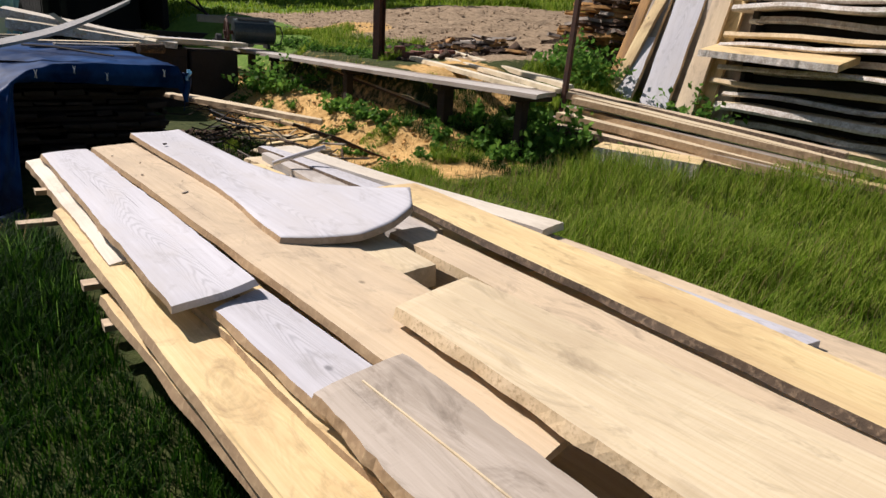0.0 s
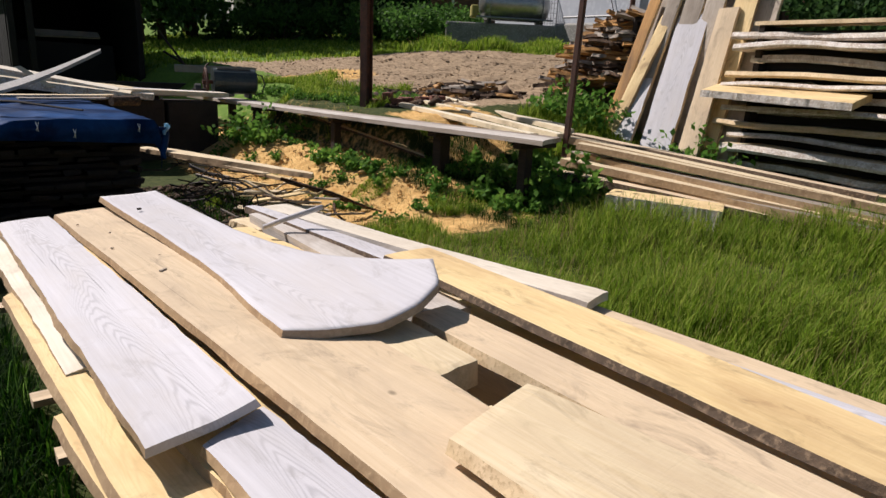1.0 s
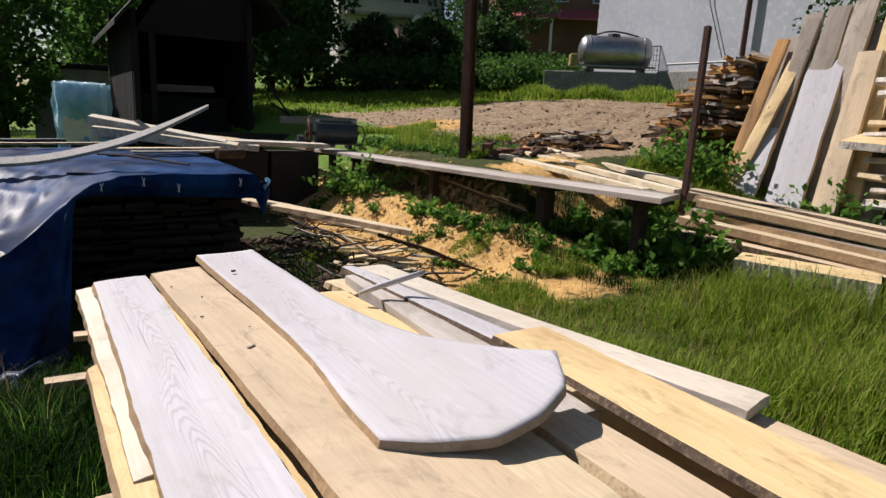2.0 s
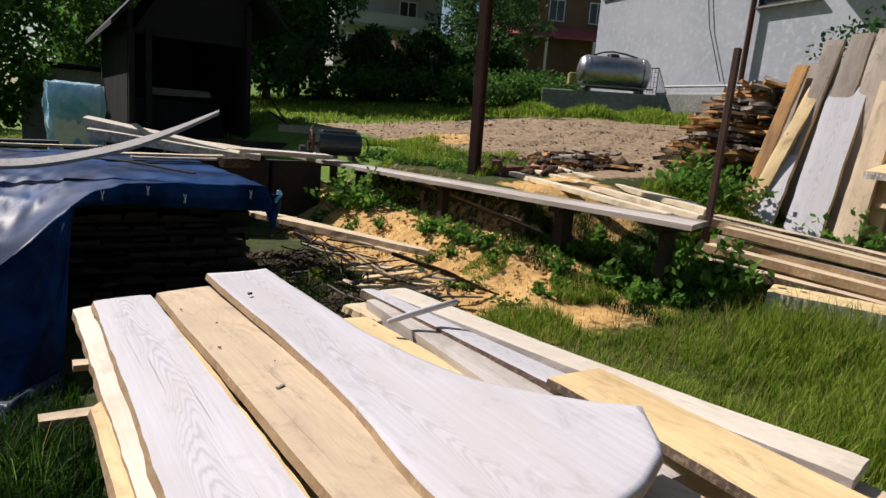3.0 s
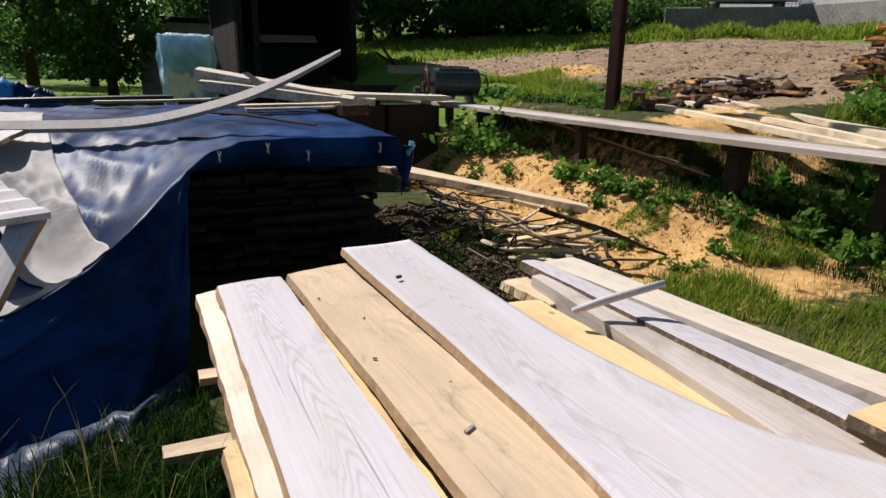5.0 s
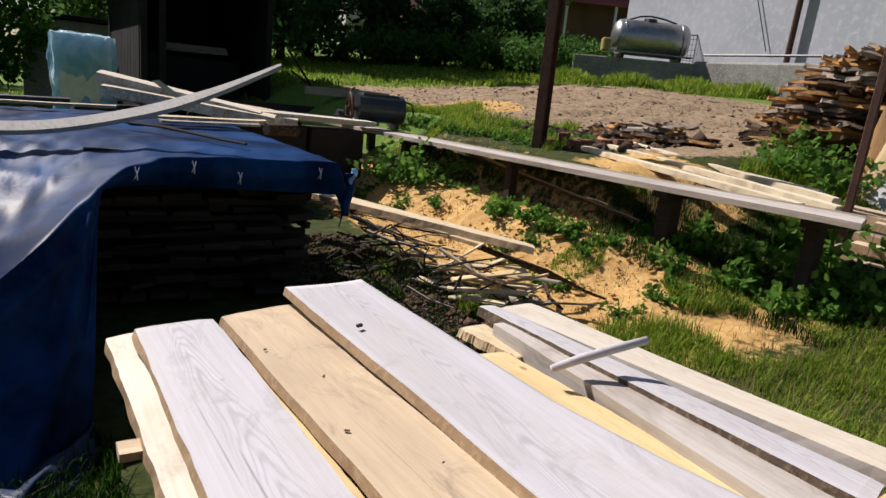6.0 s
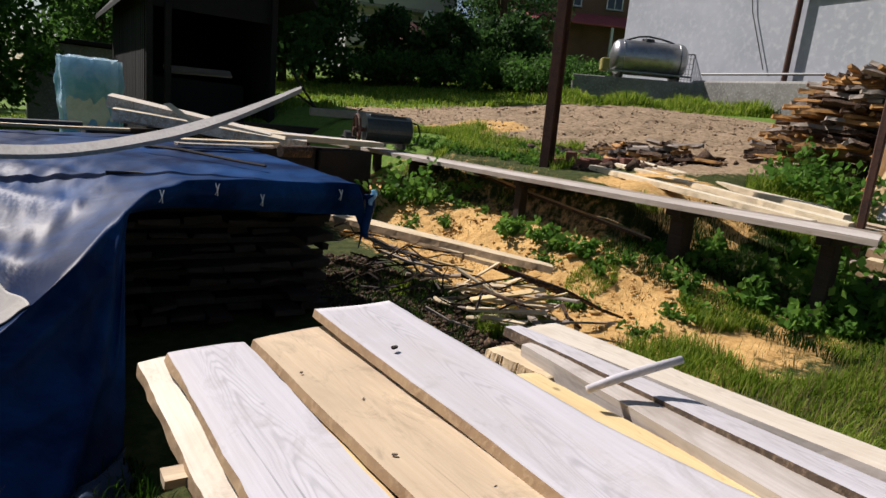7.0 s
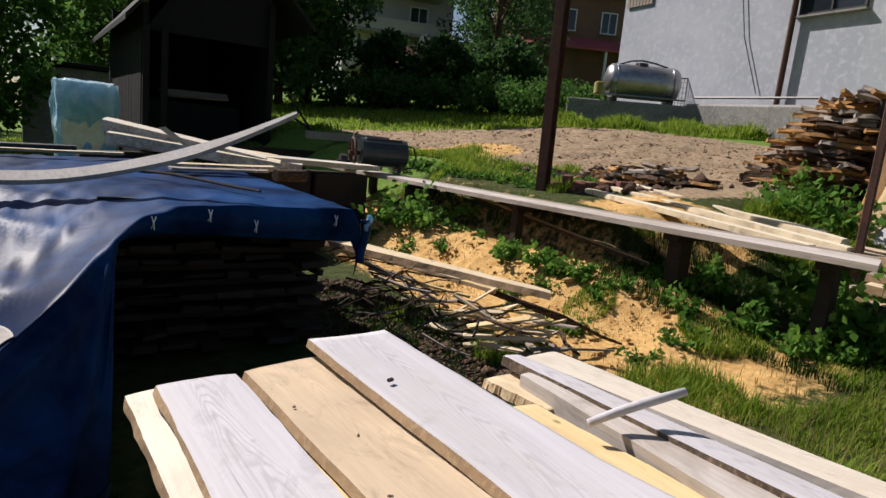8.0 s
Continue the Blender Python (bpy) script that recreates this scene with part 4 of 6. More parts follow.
    # logs and slabs lying behind the bench
    for (x0, y0, z0, x1, y1, z1, w) in ((7.15, 6.2, 0.95, 7.75, 9.6, 1.20, 0.15), (7.4, 6.5, 0.98, 7.45, 9.4, 1.16, 0.13), (6.6, 5.9, 0.93, 7.15, 9.3, 1.14, 0.13), (6.3, 6.1, 0.92, 6.6, 9.2, 1.10, 0.16)):
        board("slab", "debarked pale slab lying behind the bench", (x0 - w / 2, y0, z0), (x0 + w / 2, y0, z0), (x1 - w / 2, y1, z1), (x1 + w / 2, y1, z1), 0.06, [PEELED_WOOD, PALE_WOOD], 0.03, group="slabs behind the bench", cat="slab")


bench()


def machine():
    """Old engine-driven machine on the bench: drum, flywheel, handle and frame."""
    mc = thing("engine", pose(5.0, 12.15, 0.985, 0, 0, -12) @ Matrix.Scale(1.16, 4), "old dark green drum-shaped engine with flywheel", "engine")
    bm = bmesh.new()
    tube(bm, (-0.30, 0, 0.24), (0.32, 0, 0.24), 0.19, 0.19, 24)
    tube(bm, (0.32, 0, 0.24), (0.345, 0, 0.24), 0.19, 0.15, 24)
    part("drum", bm, [GREENMETAL], mc)
    bm = bmesh.new()
    boxy(bm, 0, 0, 0.40, 0.5, 0.18, 0.06, bevel=0.01)
    part("cover", bm, [IRON], mc)
    bm = bmesh.new()
    n = 24
    for i in range(n):
        a, c = 2 * math.pi * i / n, 2 * math.pi * (i + 1) / n
        tube(bm, (-0.40, math.cos(a) * 0.19, 0.22 + math.sin(a) * 0.19), (-0.40, math.cos(c) * 0.19, 0.22 + math.sin(c) * 0.19), 0.02, n=6)
    for i in range(5):
        a = 2 * math.pi * i / 5
        tube(bm, (-0.40, 0, 0.22), (-0.40, math.cos(a) * 0.19, 0.22 + math.sin(a) * 0.19), 0.014, n=6)
    tube(bm, (-0.45, 0, 0.22), (-0.30, 0, 0.22), 0.03, n=10)
    part("flywheel", bm, [RUST], mc, "rusty spoked flywheel")
    bm = bmesh.new()
    sweep(bm, [(0.33, -0.1, 0.36), (0.42, -0.1, 0.34), (0.46, -0.1, 0.22), (0.42, -0.1, 0.08), (0.30, -0.1, 0.05)], [0.012] * 5, 6)
    part("handle", bm, [IRON], mc)
    bm = bmesh.new()
    sweep(bm, [(-0.40, 0.0, 0.42), (-0.38, 0.05, 0.46), (-0.33, 0.05, 0.49)], [0.012] * 3, 6)
    part("lever", bm, [RUST], mc)
    for dx in (-0.22, 0.22):
        bm = bmesh.new()
        boxy(bm, dx, 0, 0.035, 0.05, 0.36, 0.075, bevel=0.006)
        part("foot", bm, [IRON], mc)
    bm = bmesh.new()
    tube(bm, (-0.56, 0.02, 0.10), (-0.48, 0.02, 0.10), 0.09, n=16)
    tube(bm, (-0.60, 0.02, 0.10), (-0.40, 0.02, 0.10), 0.02, n=8)
    part("pulley", bm, [IRON], mc)


machine()


def poles():
    z = hz(6.23, 9.72)
    bm = bmesh.new()
    boxy(bm, 0, 0, 2.4, 0.17, 0.016, 5.0, bevel=0.002)
    for s in (-0.08, 0.08):
        boxy(bm, s, 0, 2.4, 0.012, 0.13, 5.0, bevel=0.002)
    p = link_mesh("steel_pole", bm, [RUST])
    p.matrix_world = pose(6.23, 9.72, z, 0, -0.8, 20)
    tagged(p, "tall rusty steel girder pole set in the ground", "pole")
    bm = bmesh.new()
    boxy(bm, 0, 0, 1.1, 0.068, 0.068, 2.55, bevel=0.008, jitter=0.004)
    z = hz(6.59, 5.87)
    p = link_mesh("post", bm, [RUST])
    p.matrix_world = pose(6.64, 5.85, z, 0, 2.5, 10)
    tagged(p, "rusty brown fence post among weeds", "post")
    # old bricks at the pole's foot
    me = None
    for k, (x, y, a, dz) in enumerate(((6.5, 9.75, 10, 0), (6.72, 9.6, -20, 0), (6.95, 9.55, 30, 0), (7.15, 9.4, 5, 0), (7.0, 9.75, 60, 0), (7.35, 9.25, -15, 0), (6.62, 9.66, 40, 0.1))):
        if me is None:
            bm = bmesh.new()
            boxy(bm, 0, 0, 0.06, 0.26, 0.13, 0.13, bevel=0.008, jitter=0.005)
            o = link_mesh("brick", bm, [BRICK])
            me = o.data
        else:
            o = new("brick", me)
        o.matrix_world = pose(x, y, hz(x, y) + dz - 0.01, 0, 0, a)
        tagged(o, "old dark red brick lying on the soil", "brick", "loose bricks")


poles()


# ---- slab stack and leaning boards by the fence ----
def slab_stack():
    st = thing("slab_stack", (9.6, 3.0, 0), "tall stack of bark-edged slabs with dark gaps", "slab stack")
    z = hz(9.5, 4.0) - 0.1
    k = 0
    while z < 2.25:
        th = random.uniform(0.05, 0.11)
        front = 8.98 + 0.13 * math.sin(k * 2.3) + 0.24 * (z / 2.3)
        y1 = 5.12 + 0.16 * math.sin(k * 1.9)
        y0 = -0.2 + 0.3 * math.sin(k * 3.1)
        x = front
        for q in range(3):
            w = random.uniform(0.34, 0.5)
            bm = bmesh.new()
            n = 16
            rows = []
            sd = k * 3.7 + q
            for j in range(n + 1):
                yy = y0 + (y1 - y0) * j / n
                e = 0.07 * noise.noise((yy * 1.3, sd, 0)) + 0.04 * noise.noise((yy * 5, sd, 2))
                dz = 0.07 * noise.noise((yy * 0.8, sd, 7))
                rows.append([bm.verts.new(c) for c in ((x + e - 9.6, yy - 3, z + th * 0.35 + dz), (x + e + 0.03 - 9.6, yy - 3, z + th + dz), (x + w - 9.6, yy - 3, z + th + dz), (x + w - 9.6, yy - 3, z + dz), (x + e + 0.02 - 9.6, yy - 3, z + dz))])
            for j in range(n):
                for c in range(5):
                    f = bm.faces.new((rows[j][c], rows[j][(c + 1) % 5], rows[j + 1][(c + 1) % 5], rows[j + 1][c]))
                    f.material_index = 1 if c in (0, 4) else 0
            bm.faces.new(rows[0])
            bm.faces.new(rows[-1][::-1])
            bmesh.ops.recalc_face_normals(bm, faces=bm.faces)
            part("slab", bm, [YELLOW_WOOD if k == 7 else (WHITE_WOOD, STAINED_WOOD, PALE_WOOD)[k % 3], PALE_BARK if k % 4 else SAWN_EDGE], st)
            x += w + 0.01
        gap = random.uniform(0.06, 0.13)
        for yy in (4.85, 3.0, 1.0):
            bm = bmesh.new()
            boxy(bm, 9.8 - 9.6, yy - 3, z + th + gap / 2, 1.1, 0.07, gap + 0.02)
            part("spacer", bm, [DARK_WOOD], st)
        z += th + gap
        k += 1
    # dark box added inside the stack, so that its gaps read as shade
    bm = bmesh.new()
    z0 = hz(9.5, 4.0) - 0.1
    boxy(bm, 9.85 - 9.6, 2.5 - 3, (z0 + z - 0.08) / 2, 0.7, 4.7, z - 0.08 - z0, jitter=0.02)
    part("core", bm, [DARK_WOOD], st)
    board("board", "thick fresh yellow board jutting from the slab stack", (8.66, 3.40, 1.48), (9.25, 3.40, 1.60), (8.74, 5.30, 1.54), (9.35, 5.30, 1.66), 0.09, [YELLOW_WOOD, PALE_BARK], 0.02, group="")
    board("board", "long yellow board on top of the slab stack", (9.3, -0.2, z + 0.045), (9.75, -0.2, z + 0.045), (9.25, 4.95, z + 0.045), (9.6, 4.95, z + 0.045), 0.05, [YELLOW_WOOD, SAWN_EDGE], 0.02, group="")


slab_stack()


def leaning_boards():
    """Boards on end, leaning back and to one side against a rail."""
    # grey-brown boards at the back put the dark of the gaps into colour
    rows = (  # base x, base y, top x, top y, top z, width, timber
        (8.78, 6.83, 9.78, 6.84, 2.95, 0.13, ORANGE_WOOD), (8.70, 6.70, 9.62, 6.50, 2.62, 0.14, YELLOW_WOOD), (8.95, 6.55, 9.80, 6.45, 3.2, 0.16, BROWNGREY_WOOD), (8.66, 6.47, 9.25, 6.58, 1.66, 0.27, GREY_WOOD),
        (8.72, 5.92, 9.68, 6.10, 2.62, 0.36, GREY_WOOD), (9.0, 6.15, 9.90, 6.15, 3.35, 0.22, BROWNGREY_WOOD), (8.72, 5.40, 9.70, 5.58, 2.7, 0.22, TAN_WOOD), (8.98, 5.78, 9.95, 5.84, 3.4, 0.22, STAINED_WOOD), (8.98, 5.30, 9.95, 5.42, 3.2, 0.24, YELLOW_WOOD), (9.08, 6.35, 9.98, 6.55, 3.3, 0.2, BROWNGREY_WOOD), (9.1, 5.6, 10.0, 5.68, 3.1, 0.3, BROWNGREY_WOOD), (9.12, 5.1, 10.0, 5.15, 2.9, 0.26, STAINED_WOOD), (9.0, 6.7, 9.98, 6.75, 3.0, 0.16, BROWNGREY_WOOD))
    for bx, by, tx, ty, tz, w, mt in rows:
        bz = hz(bx, by) - 0.02
        tall = Vector((tx - bx, ty - by, tz - bz)).normalized()
        side = Vector((0.05, -1, 0)) - tall * tall.dot(Vector((0.05, -1, 0)))
        side = side.normalized() * w * 0.66
        b, t = Vector((bx, by, bz)), Vector((tx, ty, tz))
        board("leaning_board", "long sawn board standing on end, leaning back", b - side, b + side, t - side, t + side, 0.045, [mt, SAWN_EDGE if mt is not YELLOW_WOOD else BARK], 0.014, group="leaning boards", seg=14)
    bm = bmesh.new()
    tube(bm, (10.08, 4.9, 2.55), (10.08, 7.4, 2.6), 0.05, n=10)
    rk = thing("support_rail", (0, 0, 0), "rough timber rail that the boards lean on", "rail")
    part("rail", bm, [DARK_WOOD], rk)
    for y in (4.95, 7.35):
        bm = bmesh.new()
        tube(bm, (10.08, y, hz(10, y) - 0.1), (10.08, y, 2.66), 0.06, n=10)
        part("post", bm, [DARK_WOOD], rk)


leaning_boards()


def ground_slabs():
    """Long slabs lying in a low heap before the leaning boards."""
    g = "slabs of the low heap"
    rows = (  # left end, right end, width, thickness, timber
        ((6.55, 5.55, 0.86), (7.35, 2.15, 0.56), 0.18, 0.07, PALE_WOOD), ((6.75, 5.9, 0.90), (7.2, 2.75, 0.62), 0.20, 0.08, PALE_WOOD), ((7.0, 6.0, 0.92), (7.35, 2.6, 0.66), 0.18, 0.07, TAN_WOOD),
        ((6.35, 5.6, 0.68), (6.95, 2.9, 0.47), 0.20, 0.08, PALE_WOOD), ((6.6, 5.7, 0.74), (7.1, 2.4, 0.50), 0.22, 0.07, BROWNGREY_WOOD), ((6.2, 5.5, 0.55), (6.75, 3.3, 0.40), 0.20, 0.08, TAN_WOOD),
        ((6.5, 5.8, 0.6), (6.95, 2.3, 0.42), 0.25, 0.1, BROWNGREY_WOOD), ((6.9, 5.8, 0.70), (7.35, 2.3, 0.45), 0.25, 0.1, BROWNGREY_WOOD), ((7.0, 2.9, 0.50), (7.05, 1.90, 0.44), 0.18, 0.06, YELLOW_WOOD))
    for a, c, w, th, mt in rows:
        a, c = Vector(a), Vector(c)
        s = Vector((1, 0.15, 0)).normalized() * w / 2
        board("slab", "long bark-edged slab lying in a low heap", c - s, c + s, a - s, a + s, th, [mt, BARK if mt is not TAN_WOOD else DARK_EDGE], 0.025, group=g, cat="slab", seg=16, nx=4)
    board("slab", "short yellow slab with rough white bark edge in the grass", (6.28, 3.56, 0.42), (6.60, 3.70, 0.44), (5.91, 4.66, 0.43), (6.22, 4.78, 0.45), 0.22, [YELLOW_WOOD, PALE_BARK], 0.02, group=g, cat="slab")
    for x, y in ((6.5, 5.3), (6.9, 3.2), (6.2, 4.4), (7.1, 5.2)):
        bm = bmesh.new()
        h = hz(x, y)
        top = {6.5: 0.5, 6.9: 0.36, 6.2: 0.29, 7.1: 0.56}[x]
        boxy(bm, x, y, (h - 0.05 + top) / 2, 0.6, 0.14, top - h + 0.07, bevel=0.01, jitter=0.01)
        tagged(link_mesh("bearer", bm, [DARK_WOOD]), "dark timber bearer under a heap of slabs", "bearer", "bearers")


ground_slabs()


def scrap_heap():
    """Untidy heap of split slabs and offcuts, each its own piece."""
    rnd = random.Random(4)
    kinds = [ORANGE_WOOD, CRUMB, BROWNGREY_WOOD, ORANGE_WOOD, CRUMB, CRUMB, ORANGE_WOOD]
    meshes = []
    for q in range(14):
        bm = bmesh.new()
        n = 6
        L = rnd.uniform(0.5, 1.2)
        rows = []
        for j in range(n + 1):
            t = j / n - 0.5
            w = 0.075 * (1 + 0.5 * noise.noise((t * 4, q, 0))) * (0.5 if j in (0, n) else 1)
            zz = 0.03 * noise.noise((t * 3, q, 4))
            rows.append([bm.verts.new(c) for c in ((t * L, -w, zz), (t * L, -w * 0.2, zz + 0.055), (t * L, w, zz + 0.012), (t * L, w * 0.6, zz - 0.02))])
        for j in range(n):
            for c in range(4):
                bm.faces.new((rows[j][c], rows[j][(c + 1) % 4], rows[j + 1][(c + 1) % 4], rows[j + 1][c]))
        bm.faces.new(rows[0])
        bm.faces.new(rows[-1][::-1])
        bmesh.ops.recalc_face_normals(bm, faces=bm.faces)
        me = bpy.data.meshes.new("offcut")
        bm.to_mesh(me)
        bm.free()
        me.materials.append(kinds[q % 7])
        meshes.append(me)
    hp = thing("scrap_heap", (10.5, 8.0, hz(10.5, 8.0)), "heap of split offcuts and bark, orange to dark brown", "scrap wood heap")
    for k in range(290):
        f = rnd.random() ** 0.8
        a = rnd.uniform(0, 2 * math.pi)
        r = rnd.uniform(0, 1) ** 0.5 * (1 - f * 0.55)
        x, y = math.cos(a) * r * 1.35, math.sin(a) * r * 1.15
        z = f * 1.42 * (1 - r * r * 0.30) + 0.03
        o = new("offcut", rnd.choice(meshes))
        o.parent = hp
        o.matrix_local = pose(x + 0.25 * f, y - 0.35 * f, z, rnd.gauss(0, 9), rnd.gauss(0, 8), rnd.gauss(-42, 28))
    for k in range(46):
        x = rnd.uniform(7.4, 9.0)
        y = 10.3 - (x - 7.4) * 0.55 + rnd.gauss(0, 0.28)
        o = new("offcut", rnd.choice(meshes[:6]))
        o.parent = hp
        z = hz(x, y) + 0.04 + rnd.random() * 0.22 * smooth1(x)
        o.matrix_local = Matrix.Translation(-hp.location) @ pose(x, y, z, rnd.gauss(0, 6), rnd.gauss(0, 5), rnd.gauss(-20, 40)) @ Matrix.Diagonal((0.7, 0.8, 0.8, 1))


def smooth1(x):
    return min(max((x - 7.4) / 1.2, 0), 1)


scrap_heap()


def stick_heap():
    """Thin offcuts and sticks beside the covered stack."""
    rnd = random.Random(9)
    b = board
    b("slab", "long pale slab with a bark edge on a heap of sticks", (3.40, 6.40, 0.545), (3.46, 6.48, 0.545), (2.50, 8.75, 0.55), (2.75, 8.8, 0.55), 0.05, [PALE_WOOD, BARK], 0.012, group="", cat="slab")
    b("slab", "thin pale slab on a heap of sticks", (3.45, 7.6, 0.36), (3.55, 7.7, 0.36), (2.55, 9.3, 0.50), (2.70, 9.4, 0.50), 0.03, [PALE_WOOD, BARK], 0.012, group="", cat="slab")
    b("slab", "narrow pale slab at the edge of a heap of sticks", (3.62, 7.3, 0.33), (3.70, 7.36, 0.33), (2.7, 9.2, 0.46), (2.8, 9.25, 0.46), 0.03, [YELLOW_WOOD, BARK], 0.012, group="", cat="slab")
    hp = thing("stick_heap", (3.0, 7.6, 0), "tangled heap of thin sticks and offcuts", "stick heap")
    # mostly dark sticks: the stack's shadow over the heap is put into their colour
    for k in range(18):
        x = 2.75 + rnd.random() * 1.05
        y = 6.5 + rnd.random() * 2.0
        z = 0.04 + rnd.random() * 0.34 * (1 - max(0, x - 3.0))
        L, a = rnd.uniform(0.25, 0.75), rnd.gauss(-60, 24)
        r = rnd.uniform(0.008, 0.02)
        bm = bmesh.new()
        bend = rnd.gauss(0, 0.03)
        sweep(bm, [(-L / 2, 0, 0), (0, bend, bend * 0.5), (L / 2, 0, 0)], [r, r * 0.9, r * 0.6], 5)
        o = part("stick", bm, [rnd.choice([BROWNGREY_WOOD, CRUMB, CRUMB, DARK_WOOD])], hp)
        o.matrix_local = pose(x - 3.0, y - 7.6, z, 0, rnd.gauss(0, 8), a)
    for k in range(34):
        x, y = 3.0 + rnd.random() * 0.65, 6.35 + rnd.random() * 1.2
        L = rnd.uniform(0.35, 0.7)
        bm = bmesh.new()
        boxy(bm, 0, 0, 0, L, rnd.uniform(0.03, 0.07), 0.018, bevel=0.003, jitter=0.004)
        o = part("offcut", bm, [rnd.choice([PALE_WOOD, YELLOW_WOOD, BROWNGREY_WOOD])], hp)
        o.matrix_local = pose(x - 3.0, y - 7.6, 0.04 + rnd.random() * 0.3 * (1 - 0.5 * (x - 3.0)), rnd.gauss(0, 12), rnd.gauss(0, 12), rnd.gauss(-50, 30))
    # twigs in the darkest timbers, again coloured for the stack's shadow
    for k in range(48):
        x, y = 2.35 + rnd.random() * 0.95, 6.35 + rnd.random() * 2.2
        top = 0.46 - 0.22 * abs(x - 2.8)
        z = 0.03 + rnd.random() * top
        L, a = rnd.uniform(0.3, 0.8), rnd.uniform(-90, 40)
        bm = bmesh.new()
        w1, w2 = rnd.gauss(0, 0.06), rnd.gauss(0, 0.06)
        sweep(bm, [(-L / 2, 0, 0), (-L / 6, w1, w2), (L / 6, w2, w1 * 0.6), (L / 2, w1 + w2, 0)], [0.009, 0.008, 0.006, 0.003], 4)
        o = part("twig", bm, [rnd.choice([CRUMB, DARK_WOOD, DARK_WOOD])], hp)
        o.matrix_local = pose(x - 3.0, y - 7.6, z, rnd.gauss(0, 14), rnd.gauss(0, 14), a)
    for pts in ([(3.3, 6.9, 0.42), (3.75, 6.6, 0.28), (4.15, 6.55, 0.10), (4.3, 6.45, 0.05)], [(3.6, 7.4, 0.3), (4.0, 7.0, 0.16), (4.25, 6.9, 0.05)], [(4.9, 7.0, 0.16), (5.1, 6.95, 0.22), (5.35, 6.7, 0.24)]):
        bm = bmesh.new()
        sweep(bm, pts, [0.022, 0.02, 0.016, 0.01][:len(pts)], 6)
        tagged(link_mesh("branch", bm, [CRUMB], smooth=True), "bent brown branch lying on the sawdust", "branch", "branches")


stick_heap()

# ---- barn, wrapped pallet, far covered pile ----
def barn():
    g = 0.0
    bn = thing("barn", (4.0, 19.0, 0), "dark weathered timber barn with open front", "barn")
    x0, x1 = -1.38, 1.38
    for nm, cx, cy, sx, sy in (("wall", x0, 3.0, 0.12, 6.0), ("wall", x1, 3.0, 0.12, 6.0), ("wall", 0, 6.0, x1 - x0, 0.12)):
        bm = bmesh.new()
        top = 3.9 if cx == x0 else 4.4
        boxy(bm, cx, cy, top / 2, sx, sy, top)
        part(nm, bm, [BLACK_WOOD], bn)
    for k in range(22):
        f = k / 22
        bm = bmesh.new()
        boxy(bm, x0 - 0.075, 0.14 + f * 5.8, 1.7, 0.03, 0.24, 3.4, bevel=0.004, jitter=0.004)
        part("plank", bm, [BLACK_WOOD], bn)
    for cx in (x0, -1.0, x1):
        bm = bmesh.new()
        top = 4.3 if cx == x1 else 3.45
        boxy(bm, cx, -0.05, top / 2, 0.14, 0.14, top, bevel=0.01)
        part("post", bm, [BLACK_WOOD], bn)
    for a, c in (((-1.85, 3.55), (0.3, 6.1)), ((2.3, 3.95), (0.3, 6.1))):
        bm = bmesh.new()
        a, c = Vector((a[0], -0.5, a[1])), Vector((c[0], -0.5, c[1]))
        v = [bm.verts.new(p) for p in (a, c, c + Vector((0, 7, 0)), a + Vector((0, 7, 0)))]
        w = [bm.verts.new(p.co + Vector((0, 0, -0.12))) for p in v]
        bm.faces.new(v)
        bm.faces.new(w[::-1])
        for i in range(4):
            bm.faces.new((v[i], w[i], w[(i + 1) % 4], v[(i + 1) % 4]))
        bmesh.ops.recalc_face_normals(bm, faces=bm.faces)
        part("roof", bm, [ROOFDARK], bn)
    for yy in (0.02, 5.95):
        bm = bmesh.new()
        v = [bm.verts.new(p) for p in ((x0, yy, 3.35), (x1, yy, 3.35), (x1, yy, 4.5), (0.3, yy, 5.9))]
        w = [bm.verts.new(p.co + Vector((0, 0.08, 0))) for p in v]
        bm.faces.new(v[::-1])
        bm.faces.new(w)
        for i in range(4):
            bm.faces.new((v[i], v[(i + 1) % 4], w[(i + 1) % 4], w[i]))
        part("gable", bm, [BLACK_WOOD], bn)
    # tan dulled to grey-brown, the barn's dimness is in the board's colour
    board("board", "long pale board stored inside the dark barn", (3.15, 20.2, 1.98), (3.15, 20.4, 2.12), (4.75, 20.2, 2.02), (4.75, 20.4, 2.14), 0.06, [BROWNGREY_WOOD, BROWNGREY_WOOD], 0.015, group="")
    # plain block below the board, in the barn's near-black
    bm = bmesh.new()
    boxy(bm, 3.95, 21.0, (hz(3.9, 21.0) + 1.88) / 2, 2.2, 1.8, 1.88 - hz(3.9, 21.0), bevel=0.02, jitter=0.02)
    tagged(link_mesh("stored_timber", bm, [BLACK_WOOD]), "plain near-black block under the board inside the barn", "timber stack")
    # low wall of old timbers beside the barn
    for k, (x, y, z, L, a) in enumerate(((4.6, 16.5, 1.22, 2.6, -8), (5.1, 16.3, 1.34, 2.2, -4), (6.2, 16.0, 1.28, 1.8, -14), (5.3, 16.9, 1.2, 3.0, -6))):
        bm = bmesh.new()
        boxy(bm, 0, 0, 0, L, 0.2, 0.16, bevel=0.01, jitter=0.01)
        o = link_mesh("old_timber", bm, [DARK_WOOD if k % 2 else BROWNGREY_WOOD])
        o.matrix_world = pose(x, y, hz(x, y) + 0.08 + 0.16 * (k in (1,)), 0, 0, a)
        tagged(o, "old dark timber lying in the grass", "timber", "old timbers")
    for s in (0, 1):
        bm = bmesh.new()
